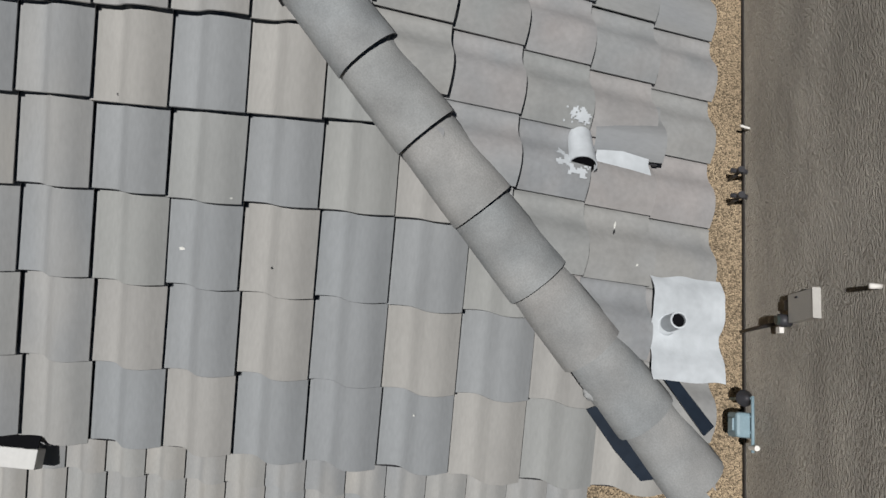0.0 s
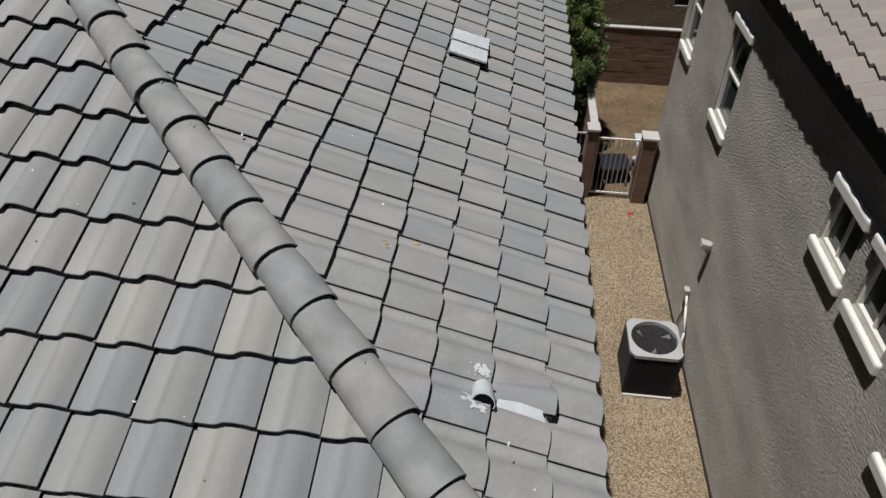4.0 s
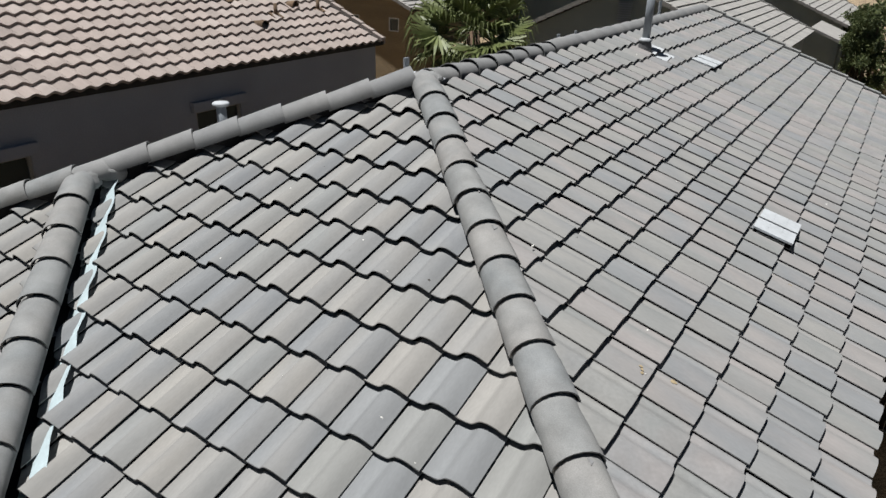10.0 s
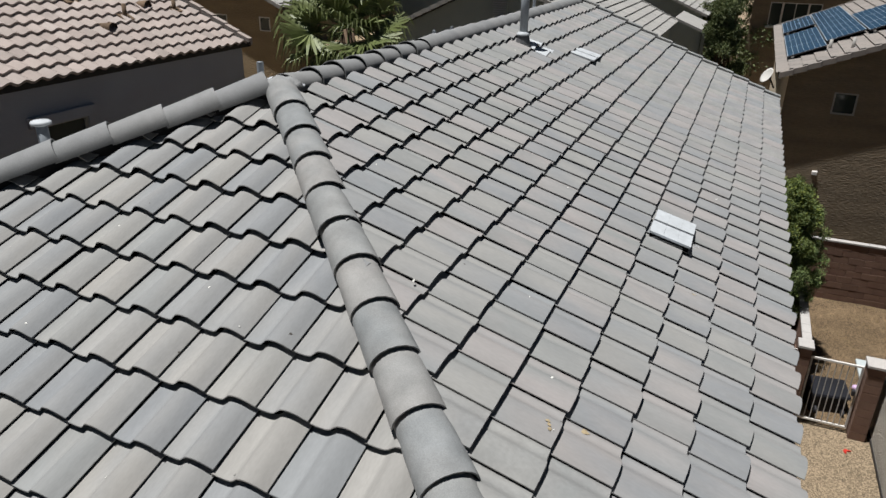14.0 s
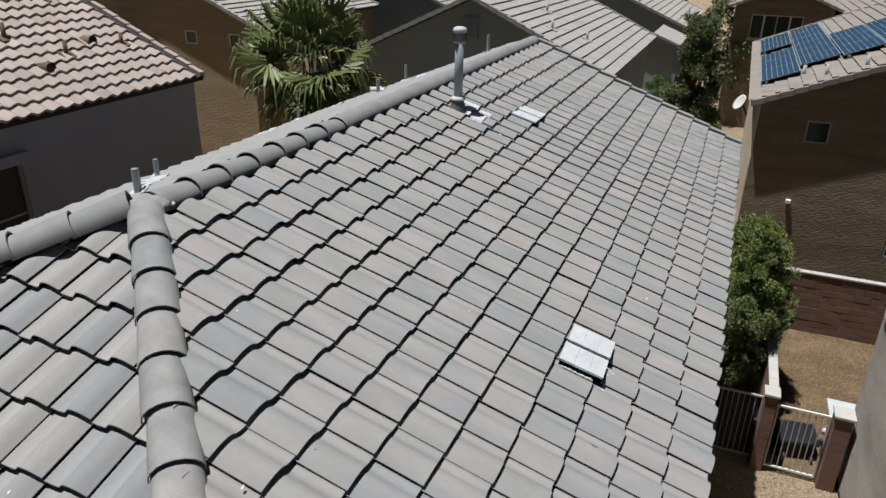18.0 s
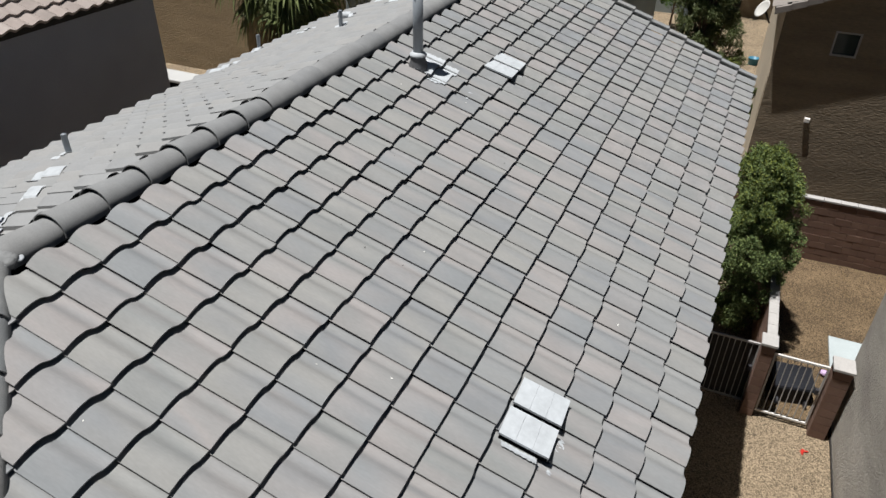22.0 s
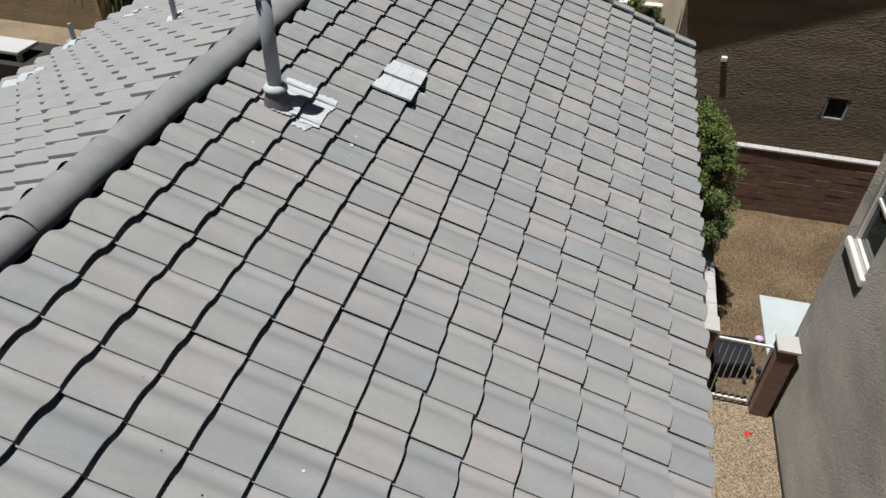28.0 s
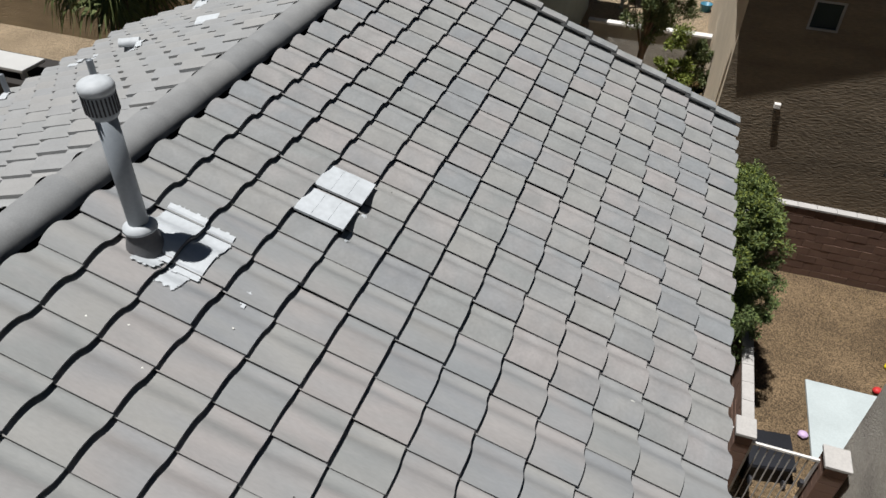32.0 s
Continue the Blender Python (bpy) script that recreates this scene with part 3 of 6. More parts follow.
# bay slope tiles
BAY_SHIFT = Matrix.Translation((0, -JOG, 0))
rng = random.Random(11)
TILE_S = TILE_MESH["S"]
for r in range(0, 6):
    for c in range(-21, -6):
        u, v = X_S0 + c * W_T, r * E_S
        m = BAY_SHIFT @ slope_matrix("S", u, v) @ pose(0, rng.uniform(-0.006, 0.006), TILE_BASE["S"], 0, rng.uniform(-0.5, 0.5), 0)
        cuts = [((X_BAY, -JOG, 0), (-R2, -R2, 0)), ((-8, -JOG, 0), (R2, -R2, 0))]
        cs = [m @ Vector(p) for p in ((0, 0, 0), (W_T, 0, 0), (0, 0.41, 0), (W_T, 0.41, 0))]
        sd = [[(p - Vector(cp)).dot(Vector(cn)) for p in cs] for cp, cn in cuts]
        if any(max(s) < 0.03 for s in sd):
            continue
        hit_c = [k for k, s in zip(cuts, sd) if min(s) < 0]
        me = mesh_of("roof_tile", clipped("S", m, hit_c), M_TILE) if hit_c else TILE_S
        part("roof_tile", me, None, bay, at=m)

# eaves: fascia, soffit, black flashing at the corner, gable edge
ZLEDGE = 4.60                   # top of the white ledge over the lower roof
ledge = part("eave_ledge", boxed(-3.33, -0.106, ZLEDGE - 0.11, -0.12, 0.30, ZLEDGE, bevel=0.006), M_FASCIA, house, "white-painted ledge board over the lower roof")
def torn(pts, h, material, name, parent, label="", seed=1):
    """A thin sheet with a ragged outline."""
    rng = random.Random(seed)
    out = []
    for (x0, y0), (x1, y1) in zip(pts, pts[1:] + pts[:1]):
        m = max(2, int(math.hypot(x1 - x0, y1 - y0) / 0.045))
        for k in range(m):
            out.append(Vector((x0 + (x1 - x0) * k / m + rng.uniform(-0.008, 0.008), y0 + (y1 - y0) * k / m + rng.uniform(-0.008, 0.008), h)))
    return part(name, prism(bmesh.new(), out, (0, 0, 0.006)), material, parent, label)
torn([(-3.25, 0.034), (-2.75, 0.02), (-2.3, 0.012), (-1.95, 0.004), (-1.94, 0.064), (-2.15, 0.085), (-2.6, 0.075), (-2.75, 0.15), (-3.28, 0.16)], ZLEDGE + 0.002, M_WOOD, "bare_wood", ledge, "weathered brown wood where the paint is gone", 3)
torn([(-1.50, 0.038), (-1.1, 0.03), (-0.80, 0.016), (-0.78, 0.11), (-1.2, 0.13), (-1.52, 0.10)], ZLEDGE + 0.002, M_WOOD, "bare_wood", ledge, seed=5)
part("gap", boxed(-1.93, 0.016, ZLEDGE + 0.001, -1.74, 0.068, ZLEDGE + 0.007), M_VOID, ledge, "black gap in the board")
part("gap", boxed(-0.78, 0.026, ZLEDGE + 0.001, -0.68, 0.068, ZLEDGE + 0.007), M_VOID, ledge)
bm = bmesh.new()
prev = None
for k in range(9):
    a = k / 8
    row = [bm.verts.new((-0.20 + 0.15 * a + dx, y, ZLEDGE + 0.008 + 0.05 * a * a + 0.006 * math.sin(9 * a + 30 * y))) for dx, y in ((0.0, 0.07), (0.008, -0.03), (-0.012, -0.12), (-0.03, -0.19 + 0.05 * a))]
    if prev:
        for q in range(3):
            bm.faces.new((prev[q], prev[q + 1], row[q + 1], row[q]))
    prev = row
torn([(-2.72, 0.10), (-2.2, 0.095), (-1.95, 0.075), (-1.70, 0.085), (-1.68, 0.115), (-2.1, 0.125), (-2.7, 0.13)], ZLEDGE + 0.008, M_VOID, "gap", ledge, seed=11)
torn([(-0.76, 0.075), (-0.3, 0.085), (-0.3, 0.11), (-0.76, 0.10)], ZLEDGE + 0.003, M_VOID, "gap", ledge, seed=12)
part("flap", bm, M_WHITE, ledge, "curled white-coated flap at the end of the ledge", smooth=True)
torn([(-4.0, 0.10), (-3.5, 0.085), (-3.31, 0.03), (-3.30, -0.06), (-3.33, -0.125), (-3.42, -0.19), (-3.50, -0.145), (-3.72, -0.15), (-4.0, -0.17)], ZLEDGE + 0.02, M_VOID, "roof_membrane", house, "torn black membrane on the ledge", 7)
part("eave_ledge", boxed(-7.9, -0.43, ZLEDGE - 0.11, -3.88, -0.29, ZLEDGE, bevel=0.006), M_FASCIA, house, "white-painted ledge board under the forward bay")
# black sheet: shade of the gap behind the bay's ledge put into colour
torn([(-4.6, -0.29), (-3.87, -0.285), (-3.86, -0.17), (-4.6, -0.16)], ZLEDGE + 0.012, M_VOID, "roof_membrane", house, seed=9)
# shade under the eave put into this board's and the wall's near-black colour
part("eave_board", boxed(-3.8, 0.10, ZE - 0.48, -0.30, 0.14, ZE - 0.20), M_DARK, house, "eave board with its shade in the near-black colour")
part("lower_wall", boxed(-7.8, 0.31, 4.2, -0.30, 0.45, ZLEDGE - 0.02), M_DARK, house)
part("fascia", boxed(-0.14, 0.2, ZE - 0.36, -0.10, YN - 0.2, ZE - 0.16), M_FASCIA, house, "white-painted eave board")
# soffits take the same dark brown, against bounced light
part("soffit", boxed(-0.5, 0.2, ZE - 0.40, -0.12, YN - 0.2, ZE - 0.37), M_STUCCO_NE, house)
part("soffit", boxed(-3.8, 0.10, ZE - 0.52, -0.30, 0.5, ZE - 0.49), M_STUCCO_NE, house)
M_BLUEBLACK = mat("black_membrane", (0.012, 0.018, 0.028), 0.45, vary=0.2, grain=20, bump=0.15)
def strip(pts, material, name, parent, label=""):
    bm = bmesh.new()
    prism(bm, [Vector(p) for p in pts], (0, 0, -0.012))
    return part(name, bm, material, parent, label)
def on_s(x, y, h=0.065):
    return (x, y, zS(y) + h)
def on_e(x, y, h=0.06):
    return (x, y, zE(x) + h)
strip([on_s(-0.515, 0.312), on_s(-0.457, 0.335), on_s(-0.19, 0.066), on_s(-0.26, 0.050), on_s(-0.38, 0.16)], M_BLUEBLACK, "hip_membrane", house, "torn blue-black membrane showing beside the hip")
# thin near-black strip put in for the dark gap under the lifted caps
strip([on_s(-0.60, 0.456, 0.055), on_s(-0.585, 0.462, 0.055), on_s(-0.47, 0.345, 0.055), on_s(-0.495, 0.345, 0.055)], M_VOID, "hip_membrane", house)
strip([on_e(-0.245, 0.472), on_e(-0.188, 0.478), on_e(0.004, 0.29), on_e(-0.04, 0.25), on_e(-0.13, 0.345)], M_BLUEBLACK, "hip_membrane", house)
lump("mortar", (-0.50, 0.375, zS(0.36) + 0.07), (0.035, 0.03, 0.02), M_MORTAR_CAP, house, "crumb of mortar at the hip's edge", 8)
# north gable: wall triangle and rake tiles
bm = prism(bmesh.new(), [Vector(p) for p in ((-7.6, YN - 0.34, ZE - 0.3), (-0.45, YN - 0.34, ZE - 0.3), (XR, YN - 0.34, ZR - 0.3))], (0, 0.04, 0))
part("gable_wall", bm, M_STUCCO_NE, house)
RAKE = mesh_of("rake_tile", prism(bmesh.new(), [Vector(p) for p in ((-0.02, 0, 0.012), (0.12, 0, 0.012), (0.12, 0, -0.12), (0.10, 0, -0.12), (0.10, 0, -0.01), (-0.02, 0, -0.01))], (0, 0.36, 0.0)), M_CAP)
for i in range(13):
    m = slope_matrix("E", YN - 0.03, i * E_E) @ pose(0, 0, 0.055, -5, 0, 0)
    part("rake_tile", RAKE, None, house, at=m)

# lower roof at the front
lower = thing("front_porch_roof", "lower grey roll-tile roof in front of the house", "roof")
ZL = 4.47                       # height of its tiles below the upper eave
lw = part("lower_slope", prism(bmesh.new(), [Vector(p) for p in ((-9, 0.4, ZL + 0.05), (-0.15, 0.4, ZL + 0.05), (-0.15, -4.6, ZL - 5 * TAN + 0.05), (-9, -4.6, ZL - 5 * TAN + 0.05))], (0, 0, -0.06)), M_FELT, lower, "grey roll-tile slope")
LOW_MESH = TILE_MESH["S"]
rng = random.Random(17)
for r in range(-4, 2):
    for c in range(-16, 9):
        v = r * E_E
        m = Matrix((Vector((1, 0, 0)), Vector((0, COS, SIN)), Vector((0, -SIN, COS)))).transposed().to_4x4()
        m.translation = Vector((-2.62 + c * W_T, -0.42 + v * COS, ZL - 0.17 + v * SIN))
        part("roof_tile", LOW_MESH, None, lw, at=m @ pose(0, rng.uniform(-0.006, 0.006), TILE_BASE["S"] + 0.03, 0, rng.uniform(-0.5, 0.5), 0))
rest = bmesh.new()
base = bmesh.new()
base.from_mesh(LOW_MESH)
for r in range(-15, 2):
    for c in range(-22, 9):
        if r >= -4 and c >= -16:
            continue
        v = r * E_E
        m = Matrix((Vector((1, 0, 0)), Vector((0, COS, SIN)), Vector((0, -SIN, COS)))).transposed().to_4x4()
        m.translation = Vector((-2.62 + c * W_T, -0.42 + v * COS, ZL - 0.17 + v * SIN))
        one = base.copy()
        one.transform(m @ pose(0, rng.uniform(-0.006, 0.006), TILE_BASE["S"] + 0.03, 0, rng.uniform(-0.5, 0.5), 0))
        me = bpy.data.meshes.new("tmp")
        one.to_mesh(me)
        one.free()
        rest.from_mesh(me)
        bpy.data.meshes.remove(me)
base.free()
part("far_roof_tiles", rest, M_TILE_FAR, lw)["kind"] = "stuff"
# porch wall dark brown as well, to bounce less light
part("porch_wall", boxed(-9, -4.0, 0, -0.4, -0.0, 2.4), M_STUCCO_NE, lower)


# ---- roof fittings of the main house ----
def on_east(y, v, dz=0.0):
    m = slope_matrix("E", y, v)
    return m @ Matrix.Translation((0, 0, dz))


def vent_panel(w, l):
    """A flat vent tile in three shallow courses; x along the eave, y up the slope."""
    bm = box(bmesh.new(), 0.003, 0.003, 0.0, w - 0.003, l - 0.003, 0.016)
    for k in range(3):
        box(bm, 0, l * k / 3 + 0.0004, 0.002, w, l * (k + 1) / 3 - 0.0004, 0.020, bevel=0.001)
    return bm


def smear(name, parent, y0, y1, v0, v1, h=0.034, seed=0, label="", material=None, ragged=0.55, kind="E"):
    """Coating brushed over the tiles of a slope: a thin splashed sheet that follows the rolls."""
    bm = bmesh.new()
    pad = 0.02
    y0, y1, v0, v1 = y0 - pad, y1 + pad, v0 - pad, v1 + pad
    nx, ny = max(6, int((y1 - y0) / 0.007)), max(6, int((v1 - v0) / 0.007))
    grid = {}
    def at(i, j):
        if (i, j) not in grid:
            v, y = v0 + (v1 - v0) * j / ny, y0 + (y1 - y0) * i / nx
            side = 1 if kind == "E" else -1
            u, k = (side * (y - Y_A0) / W_T) % 1.0, (v / E_E) % 1.0
            grid[i, j] = bm.verts.new((side * y, v, wave(u, kind) - LIFT[kind] * k + 0.010 + h - 0.034))
        return grid[i, j]
    for j in range(ny):
        for i in range(nx):
            a, b = (i + 0.5) / nx, (j + 0.5) / ny
            inside = 4.0 * min(min(a, 1 - a) * (y1 - y0), min(b, 1 - b) * (v1 - v0)) / 0.08
            rough = noise.noise(Vector((a * (y1 - y0) * 42, b * (v1 - v0) * 42, seed * 3.7))) + 0.5 * noise.noise(Vector((a * (y1 - y0) * 110, b * (v1 - v0) * 110, seed)))
            if min(inside, 2.2) + rough * 2.0 * ragged < 1.0:
                continue
            va, vb = v0 + (v1 - v0) * j / ny, v0 + (v1 - v0) * (j + 1) / ny
            if int(va / E_E) != int(vb / E_E):
                continue
            bm.faces.new((at(i, j), at(i + 1, j), at(i + 1, j + 1), at(i, j + 1))).smooth = True
    ob = part(name, bm, material or M_WHITE, parent, label)
    ob.matrix_basis = parent.matrix_basis.inverted() @ slope_matrix(kind, 0, 0)
    return ob


def attic_vent(y0, v0, label, seed, apron=False):
    root = thing("attic_vent", label, "roof vent", on_east(y0, v0, 0.0), group="attic vents on the east slope")
    for k in (0, 1):
        p = part("vent_tile", vent_panel(0.245, 0.345), M_WHITE, root, "white-coated flat vent tile", at=pose(k * 0.286, 0.0, 0.040, -6.6, 0, 1.0))
        # black blocks put the shade under the vent tile into colour
        part("dark_throat", boxed(0.006, 0.006, -0.036, 0.239, 0.05, 0.0), M_VOID, p)
        part("dark_side", boxed(0.004, 0.006, -0.036, 0.014, 0.335, 0.0), M_VOID, p)
    smear("coating_smear", root, y0 - 0.05, y0 + 0.25, v0 - 0.05, v0 - 0.035, seed=seed, label="brushed-on white coating", ragged=0.9)
    if apron:
        smear("apron", root, y0 - 0.085, y0 - 0.02, v0 + 0.03, v0 + 0.30, h=0.042, seed=seed + 7, label="white-coated apron beside the vent tiles", ragged=0.25)
    return root


attic_vent(4.935, 0.90, "pair of white-coated flat vent tiles set into the roof", 1, True)
attic_vent(9.335, 2.83, "pair of white-coated flat vent tiles near the ridge", 2)


def flashing_bm(w, l, amp=0.034, seed=0):
    """A soft metal sheet dressed over the rolls; x along the eave, y up the slope."""
    bm = bmesh.new()
    nx, ny = 28, 12
    vs = []
    for j in range(ny + 1):
        row = []
        for i in range(nx + 1):
            x, y = w * (i / nx - 0.5), l * j / ny
            edge = 0.014 * noise.noise(Vector((x * 9, y * 9, seed)))
            ph = ((x / W_T) % 1.0)
            z = (wave(ph) + 0.018) * (amp / 0.07) + 0.010 * noise.noise(Vector((x * 5, y * 5, seed + 4)))
            xx = x + (edge if i in (0, nx) else 0)
            yy = y + (edge * 1.5 if j in (0, ny) else 0)
            row.append(bm.verts.new((xx, yy, z)))
        vs.append(row)
    for j in range(ny):
        for i in range(nx):
            f = bm.faces.new((vs[j][i], vs[j][i + 1], vs[j + 1][i + 1], vs[j + 1][i]))
            f.smooth = True
    return bm


# furnace flue near the ridge
fy, fx = 8.55, -3.40
fz = zE(fx)
flue = thing("flue_pipe", "tall grey metal furnace flue with a ribbed round cap", "flue pipe", pose(fx, fy, fz + 0.10))
part("cone", lathe(bmesh.new(), [(0.115, -0.24), (0.10, -0.09), (0.072, 0.01), (0.068, 0.03)]), mat("dark_lead", (0.10, 0.10, 0.105), 0.6, vary=0.15, bump=0.1), flue, "dark metal cone", smooth=True)
part("storm_collar", lathe(bmesh.new(), [(0.082, 0.008), (0.091, 0.012), (0.089, 0.028), (0.07, 0.048), (0.055, 0.054)], seg=28), M_WHITE, flue, "white sealed storm collar", smooth=True)
part("pipe", tube(bmesh.new(), (0, 0, 0.0), (0, 0, 0.75), 0.053, seg=24), M_PIPE, flue, smooth=True)
cap = part("cap", lathe(bmesh.new(), [(0.055, 0.675), (0.067, 0.685), (0.077, 0.71), (0.077, 0.81), (0.08, 0.815)], seg=28), M_PIPE, flue, "round cap with vertical louvres", smooth=True)
part("cap_lid", lathe(bmesh.new(), [(0.079, 0.81), (0.083, 0.814), (0.085, 0.832), (0.08, 0.85), (0.062, 0.864), (0.036, 0.871), (0.005, 0.873)], seg=28), M_WHITE, cap, "domed white-coated lid", smooth=True)
SLOT = mesh_of("louvre", boxed(-0.004, -0.004, 0.712, 0.004, 0.004, 0.80), M_BLACKMETAL)
for i in range(26):
    a = 2 * math.pi * i / 26
    part("louvre", SLOT, None, cap, at=pose(0.0765 * math.cos(a), 0.0765 * math.sin(a), 0, 0, 0, math.degrees(a)))
smear("flashing", flue, 8.50, 8.88, 3.31, 3.74, h=0.045, seed=4, label="white-coated flashing spread over the tiles", ragged=0.18)
smear("coating_smear", flue, 8.36, 8.56, 3.36, 3.48, h=0.039, seed=6, ragged=0.4)
smear("coating_smear", flue, 8.40, 8.52, 3.52, 3.66, h=0.040, seed=8, ragged=0.5)
smear("coating_smear", flue, 8.52, 8.58, 3.03, 3.05, seed=11, ragged=1.0)

# short white hood laid in the tiles near the hip
pc = thing("tile_vent", "short white half-round vent with white sealant on the tiles", "roof vent", on_east(1.25, 0.68, -0.02))
part("hood", cap_bm(0.21, 0.055, 0.046, 0.005, 14), M_WHITE, pc, smooth=True, at=pose(0.0, 0.0, 0.066, -24, 0, -97))
part("dark_mouth", prism(bmesh.new(), [Vector((0.052 * math.cos(a), 0.004, -0.02 + 0.064 * math.sin(a))) for a in [math.pi * i / 10 for i in range(11)]], (0, 0.004, 0)), M_VOID, pc, at=pose(0.0, 0.0, 0.066, -24, 0, -97))
smear("sealant", pc, 1.235, 1.31, 0.745, 0.775, seed=3, label="smeared white sealant", ragged=0.7)
smear("sealant", pc, 1.215, 1.235, 0.66, 0.73, seed=5, ragged=0.8)
smear("sealant", pc, 1.45, 1.475, 0.66, 0.74, seed=9, ragged=0.8)
part("flat_sheet", prism(bmesh.new(), [Vector(p) for p in ((0, 0, 0), (0.05, -0.008, 0), (0.09, 0.004, 0), (0.128, 0.0, 0), (0.135, 0.12, 0), (0.126, 0.235, 0), (0.08, 0.245, 0), (0.0, 0.24, 0), (-0.006, 0.1, 0))], (0, 0, 0.008)), M_WHITE, pc, "white sheet under the shifted tile", at=pose(-0.015, -0.335, 0.045, -9, 0, 2))
part("slipped_tile", mesh_of("slipped_tile", tile_bm(0.31, w=0.25), M_TILE), None, pc, "slate-grey tile slipped sideways", at=pose(0.10, -0.40, 0.012, -7, 0, 1.5))
# black bar laid in for the shade beside the slipped tile
part("dark_gap", boxed(0, 0, 0, 0.03, 0.30, 0.02), M_BLACKMETAL, pc, at=pose(0.09, -0.39, 0.015, -7, 0, 2))

# plumbing vent at the eave with its white-coated sheet
pd = thing("plumbing_vent", "short open pipe on a white-coated flashing at the eave", "vent pipe", on_east(0.655, 0.02, 0.0))
part("flashing", flashing_bm(0.42, 0.325, 0.05, 1), M_WHITE, pd, "white-coated sheet dressed over the tile rolls", at=pose(0.01, -0.018, 0.060, -7.5, 0, 2))
bm = bmesh.new()
up = Vector((0.0, SIN, COS))
foot = Vector((0.015, 0.20, -0.04))
tube(bm, foot, foot + up * 0.24, 0.033, seg=20, caps=False)
tube(bm, foot + up * 0.24, foot + up * 0.12, 0.026, seg=20, caps=False)
rim = [[foot + up * 0.24 + r * (math.cos(a) * Vector((1, 0, 0)) + math.sin(a) * Vector((0, COS, -SIN))) for a in [2 * math.pi * i / 20 for i in range(20)]] for r in (0.026, 0.033)]
rings = [[bm.verts.new(p) for p in r] for r in rim]
for i in range(20):
    bm.faces.new((rings[0][i], rings[1][i], rings[1][(i + 1) % 20], rings[0][(i + 1) % 20]))
part("pipe", bm, M_WHITE, pd, "white-coated pipe with a dark open end")
part("pipe_bore", tube(bmesh.new(), foot + up * 0.10, foot + up * 0.225, 0.0255, seg=20), M_VOID, pd)
part("boot", tube(bmesh.new(), foot, foot + up * 0.12, 0.062, 0.036, seg=20), M_WHITE, pd, smooth=True)

# droppings, scuffs and stains on the tiles
M_SPOT = mat("pale_dropping", (0.62, 0.62, 0.58), 0.8, vary=0.2, grain=80, bump=0.1)
M_SPOT_DARK = mat("dark_spot", (0.05, 0.045, 0.04), 0.8, vary=0.2, bump=0.1)
M_SPOT_RUST = mat("rusty_stain", (0.30, 0.24, 0.15), 0.85, vary=0.2, grain=60, bump=0.1)
marks = thing("tile_marks", "bird droppings, scuffs and stains on the grey tiles", "stains", kind="stuff")
rng = random.Random(33)
def spot(kind, u, v, r, material, long=1.0):
    """A small uneven blot lying on the tile's own surface."""
    e, o = ROW[kind], (Y_A0 if kind == "E" else X_S0)
    k, w = (v / e) % 1.0, ((u - o) / W_T) % 1.0
    if k > 0.93 or k < 0.05 or w < 0.06 or w > 0.94:
        return
    bm = bmesh.new()
    n = 9
    ring = []
    for i in range(n):
        a = 2 * math.pi * i / n
        q = r * rng.uniform(0.55, 1.15)
        du, dv = q * math.cos(a), q * long * math.sin(a)
        ww = min(0.99, max(0.01, w + du / W_T))
        kk = min(0.97, max(0.01, k + dv / e))
        ring.append(bm.verts.new((du, dv, wave(ww, kind) - (LIFT[kind] - 0.003) * kk + 0.007)))
    c = bm.verts.new((0, 0, wave(w, kind) - (LIFT[kind] - 0.003) * k + 0.008))
    for i in range(n):
        bm.faces.new((ring[i], ring[(i + 1) % n], c))
    part("mark", bm, material, marks, at=slope_matrix(kind, u, v))
for i in range(30):
    spot("E", rng.uniform(0.6, 13.0), rng.uniform(0.1, 3.9), rng.choice((0.004, 0.005, 0.006, 0.009)), M_SPOT, rng.choice((1, 1, 2.2)))
for i in range(16):
    spot("S", rng.uniform(-4.2, -0.4), rng.uniform(0.1, 3.2), rng.choice((0.004, 0.005, 0.007, 0.009)), M_SPOT, rng.choice((1, 1, 2.0)))
for i in range(24):
    spot("E", rng.uniform(1.0, 13.0), rng.uniform(0.1, 3.9), rng.uniform(0.004, 0.008), M_SPOT_DARK)
for (u, v) in ((2.10, 1.33), (2.12, 1.345), (2.08, 1.32)):
    spot("E", u, v, 0.010, M_SPOT_RUST, 1.2)
for (u, v, m_) in ((2.30, 1.14, M_SPOT_DARK), (2.28, 1.15, M_SPOT_RUST), (4.25, 0.80, M_SPOT_DARK), (4.27, 0.82, M_SPOT_DARK), (4.23, 0.79, M_SPOT_RUST)):
    spot("E", u, v, 0.017, m_, 1.3)
spot("S", -2.57, 2.17, 0.010, M_SPOT_DARK)


